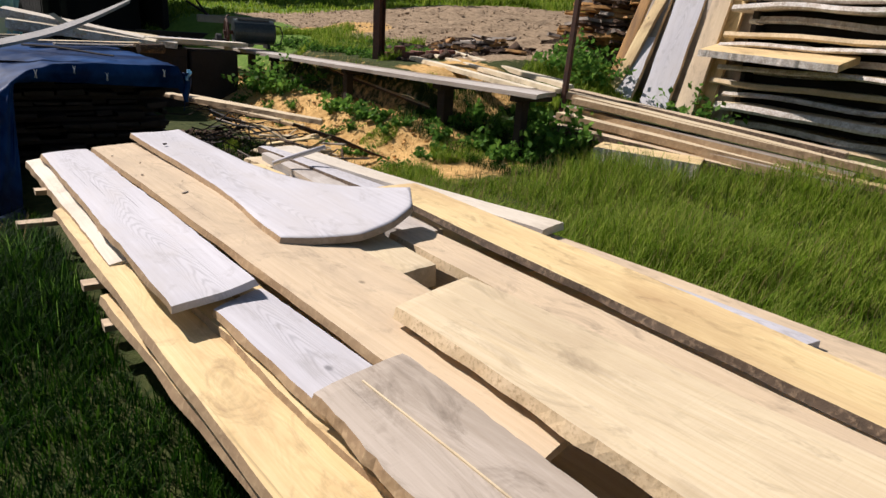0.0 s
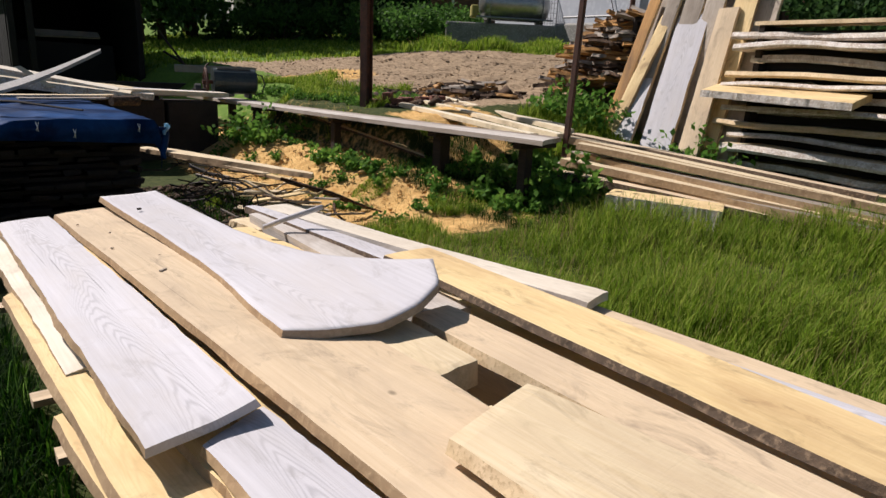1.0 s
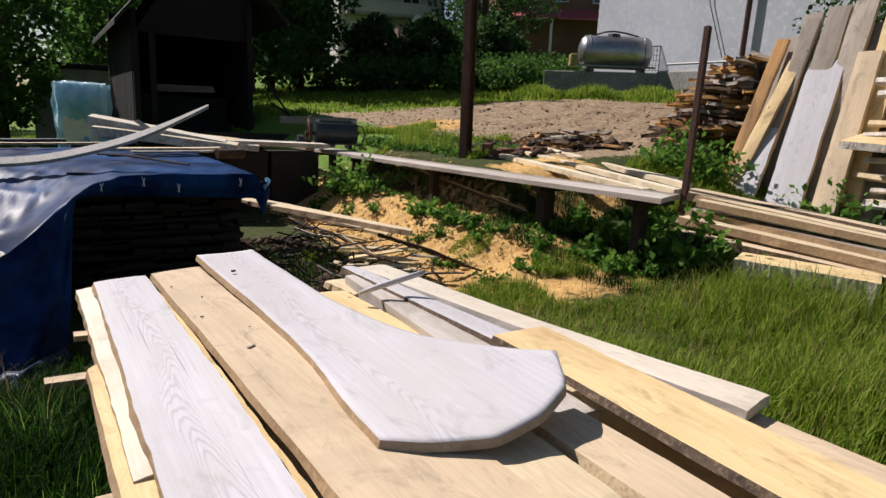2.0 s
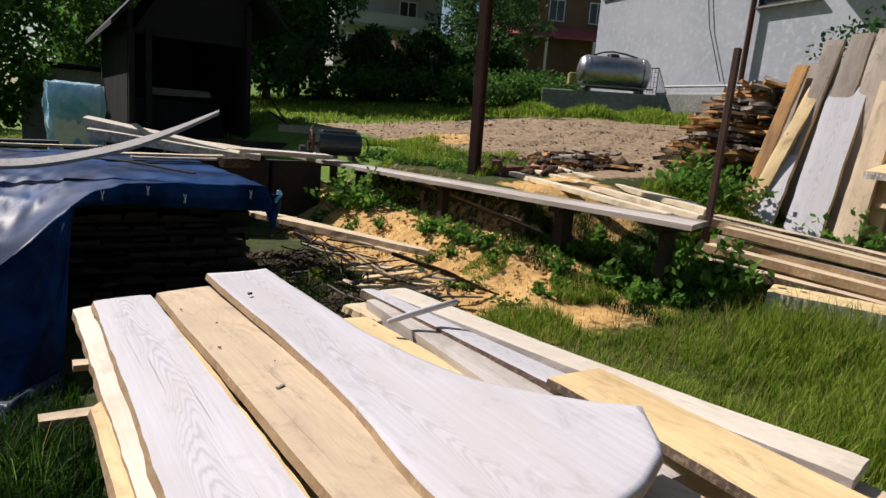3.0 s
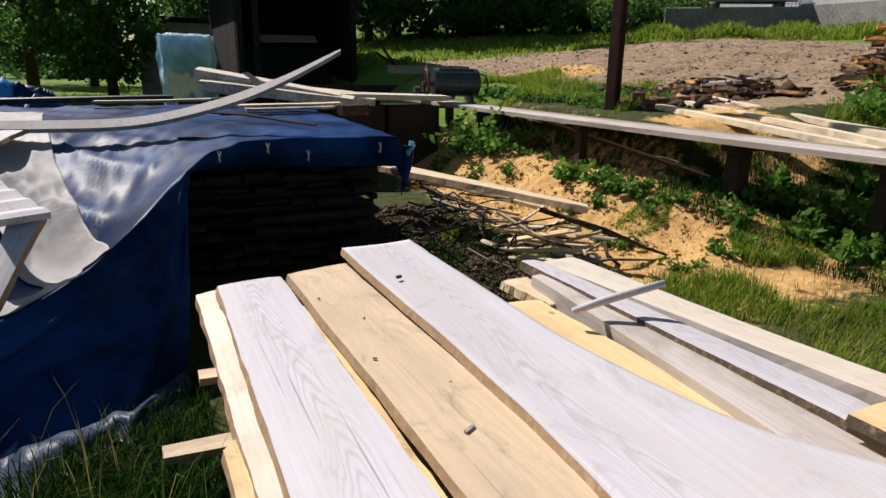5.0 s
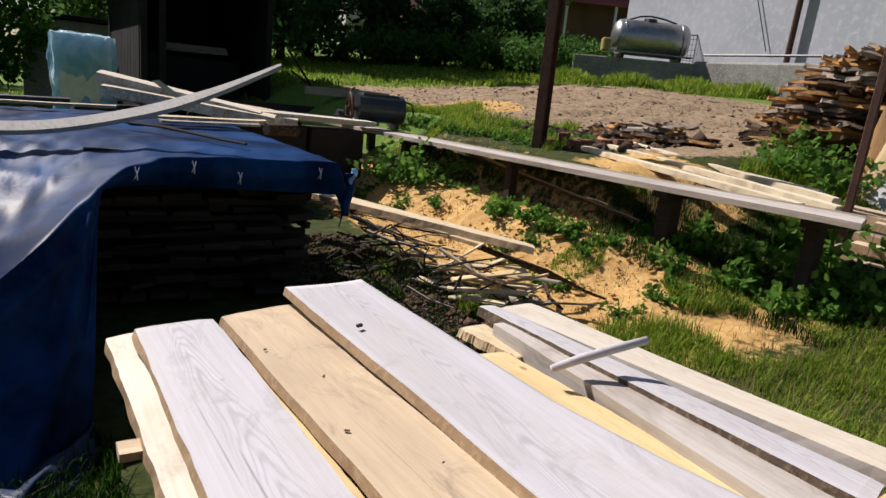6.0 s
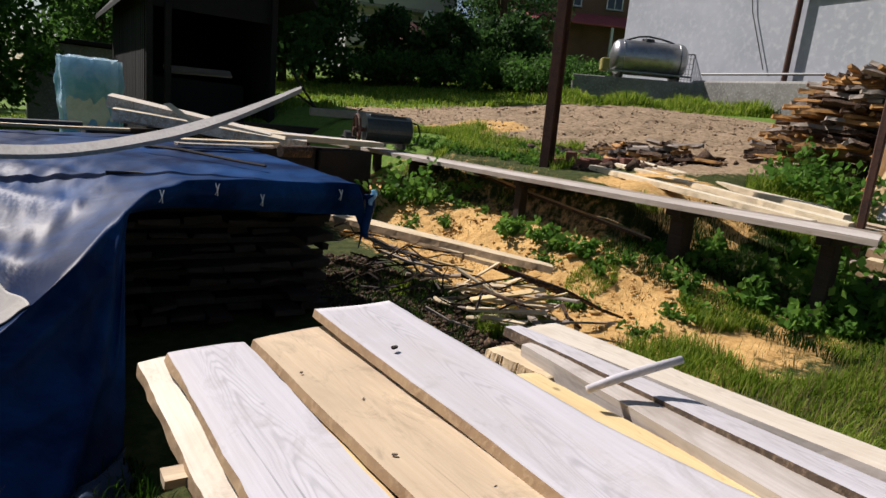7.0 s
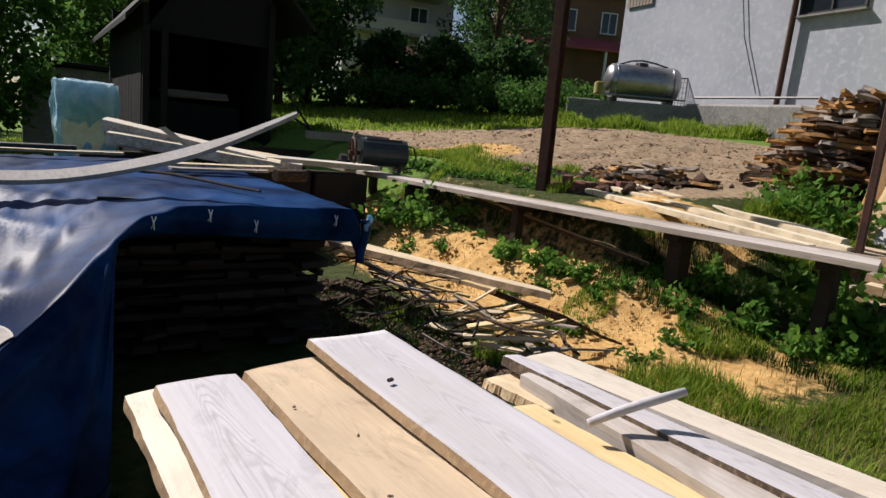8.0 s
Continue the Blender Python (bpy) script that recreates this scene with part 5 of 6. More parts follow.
        tube(bm, (5.75 + 0.1 * s, 18.6, 2.3 - 0.5 * s), (6.3 + 0.1 * s, 18.2, hz(6.3, 18.2) - 0.03), 0.03, n=6)
        tagged(link_mesh("prop_pole", bm, [DARK_WOOD]), "thin dark pole leaning against the barn", "pole", "leaning poles")


barn()


def wrapped_pallet():
    pl = thing("wrapped_pallet", (1.28, 17.0, hz(1.28, 17)), "tall load wrapped in pale blue plastic film", "wrapped load")
    h = 1.98 - hz(1.28, 17)

    def wall(fn, nm, lab=""):
        bm = bmesh.new()
        n, k = 16, 26
        gq = [[bm.verts.new(fn(i / n, j / k)) for j in range(k + 1)] for i in range(n + 1)]
        for i in range(n):
            for j in range(k):
                bm.faces.new((gq[i][j], gq[i + 1][j], gq[i + 1][j + 1], gq[i][j + 1]))
        return part(nm, bm, [WRAP], pl, lab, smooth=True)
    w = lambda a, b: 0.13 * noise.noise((a * 5, b * 3, 1)) + 0.06 * (1 - 2 * abs(noise.noise((a * 11, b * 4, 4))))
    wall(lambda u, v: Vector((-0.48 + 0.92 * u + 0.06 * (1 - v), -0.45 + w(u, v) - 0.05 * math.sin(v * 9), v * h)), "film")
    wall(lambda u, v: Vector((0.46 + w(u, v), -0.45 + 0.9 * u, v * h)), "film")
    wall(lambda u, v: Vector((-0.48 + w(u + 3, v), 0.45 - 0.9 * u, v * h)), "film")
    wall(lambda u, v: Vector((-0.48 + 0.94 * u, -0.45 + 0.9 * v, h + w(u, v) * 0.5)), "film_top")
    bm = bmesh.new()
    boxy(bm, 0, 0, h / 2 - 0.06, 0.78, 0.74, h - 0.14, bevel=0.02)
    part("load", bm, [WHITE_WOOD], pl)
    b = thing("concrete_shed", (1.9, 30, 0), "small pale outbuilding far behind", "shed")
    bm = bmesh.new()
    boxy(bm, 0, 0, 1.4, 3.0, 2.5, 2.8, bevel=0.02)
    part("wall", bm, [CONCRETE], b)
    bm = bmesh.new()
    boxy(bm, 0, 0, 2.9, 3.5, 3.0, 0.15, bevel=0.02)
    part("roof", bm, [ROOFDARK], b)
    bm = bmesh.new()
    boxy(bm, 0.2, -1.26, 1.0, 0.9, 0.05, 2.0, bevel=0.01)
    part("door", bm, [DARK_WOOD], b)


wrapped_pallet()


def far_covered_pile():
    def hump(x, y):
        a = max(0, 1 - (abs((x + 1.45) / 1.15)) ** 3.0)
        c = max(0, 1 - (abs((y - 13.4) / 1.3)) ** 3.0)
        z = 1.05 * a ** 0.6 * c ** 0.6 * (1 - 0.18 * (x + 1.2))
        return max(hz(x, y) + 0.01, z + (0.26 * (1 - 2 * abs(noise.noise((x * 2.1, y * 1.5, 0)))) - 0.10 + 0.12 * (1 - 2 * abs(noise.noise((x * 4.5, y * 3.2, 2)))) - 0.06) * (1 if z > 0.15 else 0))
    t = sheet("tarpaulin", 70, 70, lambda u, v: Vector((-2.7 + 2.55 * u, 12.0 + 2.8 * v, hump(-2.7 + 2.55 * u, 12.0 + 2.8 * v))), [BLUE_TARP])
    tagged(t, "dark creased tarpaulin over a far pile", "tarpaulin")
    t = sheet("bright_sheet", 30, 20, lambda u, v: Vector((-2.25 + 1.1 * u, 12.45 + 1.1 * v, hump(-2.25 + 1.1 * u, 12.45 + 1.1 * v) + 0.015)), [BRIGHT_TARP])
    tagged(t, "bright blue plastic sheet on the far covered pile", "plastic sheet")
    for k in range(6):
        x0 = -2.75 + 0.05 * math.sin(k * 2)
        board("board", "old brown board at the edge of a far pile", (x0, 11.75, 0.12 + k * 0.09), (x0, 11.95 + 0.06 * k, 0.12 + k * 0.09), (-1.9, 11.85, 0.12 + k * 0.09), (-1.9, 12.1, 0.12 + k * 0.09), 0.08, [BROWNGREY_WOOD if k < 5 else YELLOW_WOOD, BARK], 0.02, group="boards of the far pile", seg=6, nx=2)


far_covered_pile()


# ---- tank, block, houses ----
AZ = math.degrees(math.atan2(-0.6, 0.8))


def tank():
    tk = thing("milk_tank", pose(20.9, 20.75, 3.75, 0, 0, -34), "shiny horizontal stainless steel tank on a concrete base", "tank")
    bm = bmesh.new()
    prof = [(-1.5, 0.0), (-1.47, 0.3), (-1.38, 0.54), (-1.25, 0.65), (-0.6, 0.66), (0.6, 0.66), (1.25, 0.65), (1.38, 0.54), (1.47, 0.3), (1.5, 0.0)]
    n = 32
    rings = [[bm.verts.new((x, math.cos(2 * math.pi * i / n) * max(r, 0.004), 0.78 + math.sin(2 * math.pi * i / n) * max(r, 0.004))) for i in range(n)] for x, r in prof]
    for a, c in zip(rings, rings[1:]):
        for i in range(n):
            bm.faces.new((a[i], a[(i + 1) % n], c[(i + 1) % n], c[i]))
    bmesh.ops.recalc_face_normals(bm, faces=bm.faces)
    part("drum", bm, [STEEL], tk, smooth=True)
    for x in (-1.1, 1.1):
        bm = bmesh.new()
        boxy(bm, x, 0, 0.09, 0.12, 1.1, 0.22, bevel=0.01)
        part("cradle", bm, [IRON], tk)
        bm = bmesh.new()
        for i in range(24):
            a, c = 2 * math.pi * i / 24, 2 * math.pi * (i + 1) / 24
            tube(bm, (x, math.cos(a) * 0.668, 0.78 + math.sin(a) * 0.668), (x, math.cos(c) * 0.668, 0.78 + math.sin(c) * 0.668), 0.02, n=5)
        part("band", bm, [STEEL], tk)
    bm = bmesh.new()
    tube(bm, (-0.1, 0, 1.40), (-0.1, 0, 1.52), 0.28, 0.24, n=18)
    part("hatch", bm, [IRON], tk)
    bm = bmesh.new()
    sweep(bm, [(-0.95, -0.05, 1.42), (-0.5, -0.05, 1.58), (-0.1, -0.05, 1.62), (0.4, -0.05, 1.56), (0.9, -0.05, 1.44)], [0.035] * 5, 6)
    part("pipe", bm, [IRON], tk)
    bm = bmesh.new()
    tube(bm, (-1.7, -0.72, 0.18), (1.5, -0.72, 0.18), 0.04, n=6)
    part("rail", bm, [STEEL], tk)
    bm = bmesh.new()
    boxy(bm, -1.72, -0.2, 0.42, 0.3, 0.5, 0.5, bevel=0.05)
    part("motor_box", bm, [mottled("dull_yellow_paint", (0.35, 0.30, 0.08), (0.2, 0.18, 0.06), 5)], tk, "dull yellow motor box")
    cb = thing("concrete_block", pose(21.4, 20.9, 2.4, 0, 0, -42), "weathered grey concrete block below a tank", "concrete block")
    bm = bmesh.new()
    boxy(bm, 0, 0.3, 0.35, 6.2, 2.6, 2.0, bevel=0.04, jitter=0.02)
    part("block", bm, [CONCRETE], cb)
    mf = thing("mesh_panel", pose(23.3, 20.3, 3.78, 0, 0, -42), "leaning wire mesh panel beside the tank", "mesh panel")
    bm = bmesh.new()
    for a, c in (((-1, 0, 0), (-1, 0, 1.15)), ((1, 0, 0), (1, 0, 1.3)), ((-1, 0, 1.15), (1, 0, 1.3)), ((-1, 0, 0.02), (1, 0, 0.02))):
        tube(bm, a, c, 0.025, n=5)
    part("frame", bm, [IRON], mf)
    bm = bmesh.new()
    for i in range(1, 16):
        tube(bm, (-1 + i / 8, 0, 0.02), (-1 + i / 8, 0, 1.15 + 0.15 * i / 16), 0.01, n=4)
    for i in range(1, 6):
        tube(bm, (-1, 0, i * 0.2), (1, 0, i * 0.22), 0.008, n=4)
    part("wires", bm, [IRON], mf)


tank()


def window(bld, x, y, z, w, h, paint=WHITE):
    """A framed window standing in a wall that faces local -y."""
    bm = bmesh.new()
    for cx, cz, sx, sz in ((x - w / 2, z, 0.09, h + 0.09), (x + w / 2, z, 0.09, h + 0.09), (x, z - h / 2, w, 0.09), (x, z + h / 2, w, 0.09), (x, z, 0.06, h)):
        boxy(bm, cx, y - 0.03, cz, sx, 0.1, sz)
    wf = part("window", bm, [paint], bld)
    bm = bmesh.new()
    boxy(bm, x, y - 0.005, z, w, 0.03, h)
    part("pane", bm, [GLASS], wf)
    bm = bmesh.new()
    boxy(bm, x, y - 0.1, z - h / 2 - 0.08, w + 0.25, 0.25, 0.06)
    part("sill", bm, [CONCRETE], wf)


def white_house():
    """The near grey-white house: its long plain wall faces the yard, with a small high window."""
    o = Vector((23.75, 24.75, 2.6))
    d = Vector((-0.12, -0.99, 0)).normalized()
    m = Matrix((d, Vector((0, 0, 1)).cross(d), Vector((0, 0, 1)))).transposed().to_4x4()
    m.translation = o
    hs = thing("house", m, "plain grey-white rendered house wall with small dark window", "house")
    bm = bmesh.new()
    L, D, H = 16.0, 9.0, 9.5
    boxy(bm, L / 2, D / 2, H / 2, L, D, H)
    part("wall", bm, [PLASTER], hs)
    bm = bmesh.new()
    boxy(bm, 8.4, -0.62, 0.55, 5.6, 1.2, 1.3, bevel=0.08, jitter=0.06)
    part("plinth", bm, [CONCRETE], hs, "rough low concrete plinth")
    bm = bmesh.new()
    v = [bm.verts.new(p) for p in ((-0.5, -0.95, H - 0.3), (L, -0.95, H - 0.3), (L, D / 2, H + 3.2), (-0.5, D / 2, H + 3.2), (L, D + 0.9, H - 0.3), (-0.5, D + 0.9, H - 0.3))]
    bm.faces.new((v[0], v[1], v[2], v[3]))
    bm.faces.new((v[3], v[2], v[4], v[5]))
    rf = part("roof", bm, [ROOFDARK], hs)
    md = rf.modifiers.new("thickness", "SOLIDIFY")
    md.thickness = 0.15
    bm = bmesh.new()
    for i in range(8):
        boxy(bm, 0.3 + 0.2 * i, -0.06, 6.35, 0.16, 0.05, 1.3)
    part("cladding", bm, [BROWNGREY_WOOD], hs, "grey boards under the eaves")
    window(hs, 10.1, 0.0, 4.8, 2.2, 1.0, IRON)
    bm = bmesh.new()
    tube(bm, (8.75, -0.2, -0.4), (8.9, -0.2, 6.5), 0.10, n=8)
    part("downpipe", bm, [RUST], hs)
    bm = bmesh.new()
    tube(bm, (5.4, -0.5, 1.55), (10.6, -0.5, 1.45), 0.05, n=6)
    part("rail", bm, [IRON], hs)
    bm = bmesh.new()
    sweep(bm, [(6.3, -0.1, 6.4), (6.9, -0.1, 3.8), (7.8, -0.1, 1.7)], [0.02] * 3, 5)
    part("cable", bm, [IRON], hs)
    # slab added high on the wall, only so that its shade falls across the plaster
    bm = bmesh.new()
    boxy(bm, 13.45, -0.6, 5.5, 5.1, 1.2, 0.22, bevel=0.02)
    part("balcony", bm, [ROOFDARK], hs)


white_house()


def far_houses():
    h2 = thing("house", pose(23.6, 46, 3.5, 0, 0, -18), "cream three-storey house with balconies and a satellite dish", "house")
    bm = bmesh.new()
    boxy(bm, 0, 4, 4.5, 8.0, 8, 11)
    part("wall", bm, [CREAM], h2)
    for z in (2.6, 5.3, 8.0):
        bm = bmesh.new()
        boxy(bm, -0.3, -0.7, z, 6.4, 1.4, 0.2)
        bl = part("balcony", bm, [CONCRETE], h2)
        bm = bmesh.new()
        boxy(bm, -0.3, -1.35, z + 0.5, 6.4, 0.08, 0.8)
        part("railing", bm, [CREAM], bl)
        for x in (-2.4, 1.4):
            window(h2, x, 0.0, z + 1.35, 1.3, 1.6)
    bm = bmesh.new()
    v = [bm.verts.new(p) for p in ((-4.6, -1.6, 10), (4.6, -1.6, 10), (4.6, 4, 12.6), (-4.6, 4, 12.6), (4.6, 9, 10), (-4.6, 9, 10))]
    bm.faces.new((v[0], v[1], v[2], v[3]))
    bm.faces.new((v[3], v[2], v[4], v[5]))
    rf = part("roof", bm, [TILE], h2)
    rf.modifiers.new("thickness", "SOLIDIFY").thickness = 0.2
    bm = bmesh.new()
    n = 16
    c = bm.verts.new((1.6, -1.62, 4.9))
    ring = [bm.verts.new((1.6 + 0.42 * math.cos(2 * math.pi * i / n), -1.78 - 0.05 * math.sin(2 * math.pi * i / n), 4.9 + 0.5 * math.sin(2 * math.pi * i / n))) for i in range(n)]
    for i in range(n):
        bm.faces.new((c, ring[(i + 1) % n], ring[i]))
    ds = part("satellite_dish", bm, [WHITE], h2, "round white satellite dish", smooth=True)
    ds.modifiers.new("thickness", "SOLIDIFY").thickness = 0.03
    bm = bmesh.new()
    tube(bm, (1.6, -1.45, 4.5), (1.6, -1.66, 4.9), 0.04, n=6)
    part("bracket", bm, [IRON], ds)
    h3 = thing("house", pose(40, 44.5, 6.0, 0, 0, -30), "brown rendered house with faded red awning roof", "house")
    bm = bmesh.new()
    boxy(bm, 0, 4, 4.0, 13, 8, 10)
    part("wall", bm, [BROWNWALL], h3)
    bm = bmesh.new()
    v = [bm.verts.new(p) for p in ((-6.4, 0, 5.1), (6.4, 0, 5.1), (6.4, -2.2, 4.0), (-6.4, -2.2, 4.0))]
    bm.faces.new(v)
    aw = part("awning", bm, [REDROOF], h3, "faded red sheet awning")
    aw.modifiers.new("thickness", "SOLIDIFY").thickness = 0.12
    for x in (-6.2, -2, 2, 6.2):
        bm = bmesh.new()
        boxy(bm, x, -2.0, 1.5, 0.2, 0.2, 5.0)
        part("awning_post", bm, [WHITE], h3)
    for x in (-4.3, -1.0, 2.5):
        window(h3, x, 0.0, 6.6, 1.3, 1.7)
    bm = bmesh.new()
    v = [bm.verts.new(p) for p in ((-7, -0.8, 8.8), (7, -0.8, 8.8), (7, 4, 11.4), (-7, 4, 11.4), (7, 9, 8.8), (-7, 9, 8.8))]
    bm.faces.new((v[0], v[1], v[2], v[3]))
    bm.faces.new((v[3], v[2], v[4], v[5]))
    rf = part("roof", bm, [TILE], h3)
    rf.modifiers.new("thickness", "SOLIDIFY").thickness = 0.2
    gz = thing("gazebo", pose(19.3, 37.0, hz(19.3, 37) - 0.05, 0, 0, 10), "dark timber gazebo with red-brown tiled roof", "gazebo")
    bm = bmesh.new()
    tip = bm.verts.new((0, 0, 3.3))
    cs = [bm.verts.new((2.0 * math.cos(math.pi / 3 * i), 2.0 * math.sin(math.pi / 3 * i), 2.1)) for i in range(6)]
    for i in range(6):
        bm.faces.new((cs[i], cs[(i + 1) % 6], tip))
    bm.faces.new(cs[::-1])
    part("roof", bm, [TILE], gz)
    for i in range(6):
        bm = bmesh.new()
        boxy(bm, 1.7 * math.cos(math.pi / 3 * i), 1.7 * math.sin(math.pi / 3 * i), 1.0, 0.14, 0.14, 2.3)
        part("post", bm, [DARK_WOOD], gz)
    for i in (3, 4, 5):
        a, c = [Vector((1.7 * math.cos(math.pi / 3 * q), 1.7 * math.sin(math.pi / 3 * q), 0.9)) for q in (i, i + 1)]
        bm = bmesh.new()
        tube(bm, a, c, 0.05, n=6)
        for k in range(1, 8):
            p = a.lerp(c, k / 8)
            tube(bm, p, p - Vector((0, 0, 0.9)), 0.025, n=4)
        part("railing", bm, [BROWNGREY_WOOD], gz)
    bn = thing("garden_bench", pose(16.5, 31.0, hz(16.5, 31), 0, 0, 15), "small pale wooden garden bench on the lawn", "bench")
    for cz, cy, sy, sz in ((0.45, 0, 0.4, 0.05), (0.8, 0.2, 0.05, 0.3)):
        bm = bmesh.new()
        boxy(bm, 0, cy, cz, 1.4, sy, sz, bevel=0.01)
        part("seat" if sz < 0.1 else "backrest", bm, [PALE_WOOD], bn)
    for x in (-0.6, 0.6):
        bm = bmesh.new()
        boxy(bm, x, 0.05, 0.35, 0.07, 0.4, 0.78)
        part("leg", bm, [PALE_WOOD], bn)


far_houses()


# ---- trees, bushes, weeds, grass ----
def leaves_mesh(name, centres, radii, per, size, mat, rnd, droop=0.3):
    """Small pointed leaves scattered through round clumps."""
    n = len(centres) * per
    c = np.repeat(np.asarray(centres), per, 0)
    r = np.repeat(np.asarray(radii), per)[:, None]
    d = rnd.normal(size=(n, 3))
    d /= np.linalg.norm(d, axis=1)[:, None] + 1e-9
    p = c + d * r * (rnd.random((n, 1)) ** 0.45) * np.array([1, 1, 0.75])
    a = rnd.normal(size=(n, 3))
    a[:, 2] -= droop
    a /= np.linalg.norm(a, axis=1)[:, None]
    b = np.cross(a, rnd.normal(size=(n, 3)))
    b /= np.linalg.norm(b, axis=1)[:, None] + 1e-9
    s = size * (0.6 + 0.8 * rnd.random((n, 1)))
    v = np.stack([p, p + a * s * 0.5 + b * s * 0.33, p + a * s, p + a * s * 0.5 - b * s * 0.33], 1).reshape(-1, 3)
    me = mesh_from(name, v, np.arange(n * 4).reshape(n, 4))
    me.materials.append(mat)
    return me


def tree_kind(seed, h, spread, mat, lobes=26, per=260, leaf=0.22, low=0.25):
    """One tree at the origin: tapered trunk, limbs and a ragged crown."""
    rnd = np.random.RandomState(seed)
    tr = thing("tree", (0, 0, 0), "leafy deciduous tree with dense green crown", "tree", "trees round the yard")
    bm = bmesh.new()
    bendx, bendy = rnd.normal(0, 0.15, 2)
    sweep(bm, [(0, 0, -0.2), (bendx * 0.4, bendy * 0.4, h * 0.3), (bendx, bendy, h * 0.62), (bendx * 1.2, bendy * 1.2, h * 0.9)], [h * 0.028, h * 0.02, h * 0.012, h * 0.004], 8)
    trunk = part("trunk", bm, [CRUMB], tr, smooth=True)
    cs, rs = [], []
    for k in range(lobes):
        f = low + (1 - low) * (k + 0.5) / lobes
        a = k * 2.4 + rnd.normal(0, 0.4)
        rad = spread * math.sin(math.pi * min(1, (f - low) / (1 - low) * 0.86 + 0.14)) * (0.35 + 0.65 * rnd.rand())
        p = (bendx + math.cos(a) * rad, bendy + math.sin(a) * rad, h * f)
        cs.append(p)
        rs.append(spread * (0.26 + 0.2 * rnd.rand()))
        if k % 3 == 0:
            bm = bmesh.new()
            sweep(bm, [(bendx * f, bendy * f, h * f * 0.72), (p[0] * 0.55, p[1] * 0.55, h * f * 0.9), p], [h * 0.009, h * 0.006, h * 0.002], 5)
            part("limb", bm, [CRUMB], tr)
    ob = new("crown", leaves_mesh("crown", cs, rs, per, leaf, mat, rnd))
    ob.parent = tr
    return tr


def conifer_kind(seed, h, spread):
    rnd = np.random.RandomState(seed)
    tr = thing("spruce", (0, 0, 0), "tall dark spruce with drooping branches", "tree", "trees round the yard")
    bm = bmesh.new()
    tube(bm, (0, 0, -0.2), (0, 0, h), h * 0.02, 0.02, 8)
    part("trunk", bm, [CRUMB], tr)
    cs, rs = [], []
    for k in range(90):
        f = 0.06 + 0.93 * (k / 90)
        rad = spread * (1 - f) * (0.45 + 0.6 * rnd.rand())
        a = k * 2.4
        cs.append((math.cos(a) * rad, math.sin(a) * rad, h * f))
        rs.append(spread * (0.10 + 0.22 * (1 - f)))
    ob = new("crown", leaves_mesh("crown", cs, rs, 90, 0.26, LEAF_DARK, rnd, 0.8))
    ob.parent = tr
    return tr


def bush_kind(name, label, seed, h, spread, mat, leaf, lobes=14, per=150):
    rnd = np.random.RandomState(seed)
    bs = thing(name, (0, 0, 0), label, "bush", "bushes")
    cs, rs = [], []
    for k in range(lobes):
        a, r = rnd.rand() * 6.28, spread * rnd.rand() ** 0.6
        cs.append((math.cos(a) * r, math.sin(a) * r, h * (0.12 + 0.75 * rnd.rand() * (1 - 0.5 * r / spread))))
        rs.append(h * (0.22 + 0.14 * rnd.rand()))
        if k % 2 == 0:
            bm = bmesh.new()
            sweep(bm, [(cs[-1][0] * 0.2, cs[-1][1] * 0.2, -0.05), (cs[-1][0] * 0.7, cs[-1][1] * 0.7, cs[-1][2] * 0.6), cs[-1]], [h * 0.015, h * 0.01, h * 0.004], 5)
            part("stem", bm, [CRUMB], bs)
    ob = new("foliage", leaves_mesh("foliage", cs, rs, per, leaf, mat, rnd))
    ob.parent = bs
    return bs


def place(kind, spots):
    """Copies the built one to all spots but the first, where it stands itself: x, y, turn, spare."""
    for x, y, a, _ in spots[1:]:
        copy_thing(kind, pose(x, y, hz(x, y) - 0.03, 0, 0, a))
    x, y, a, _ = spots[0]
    kind.matrix_world = pose(x, y, hz(x, y) - 0.03, 0, 0, a)


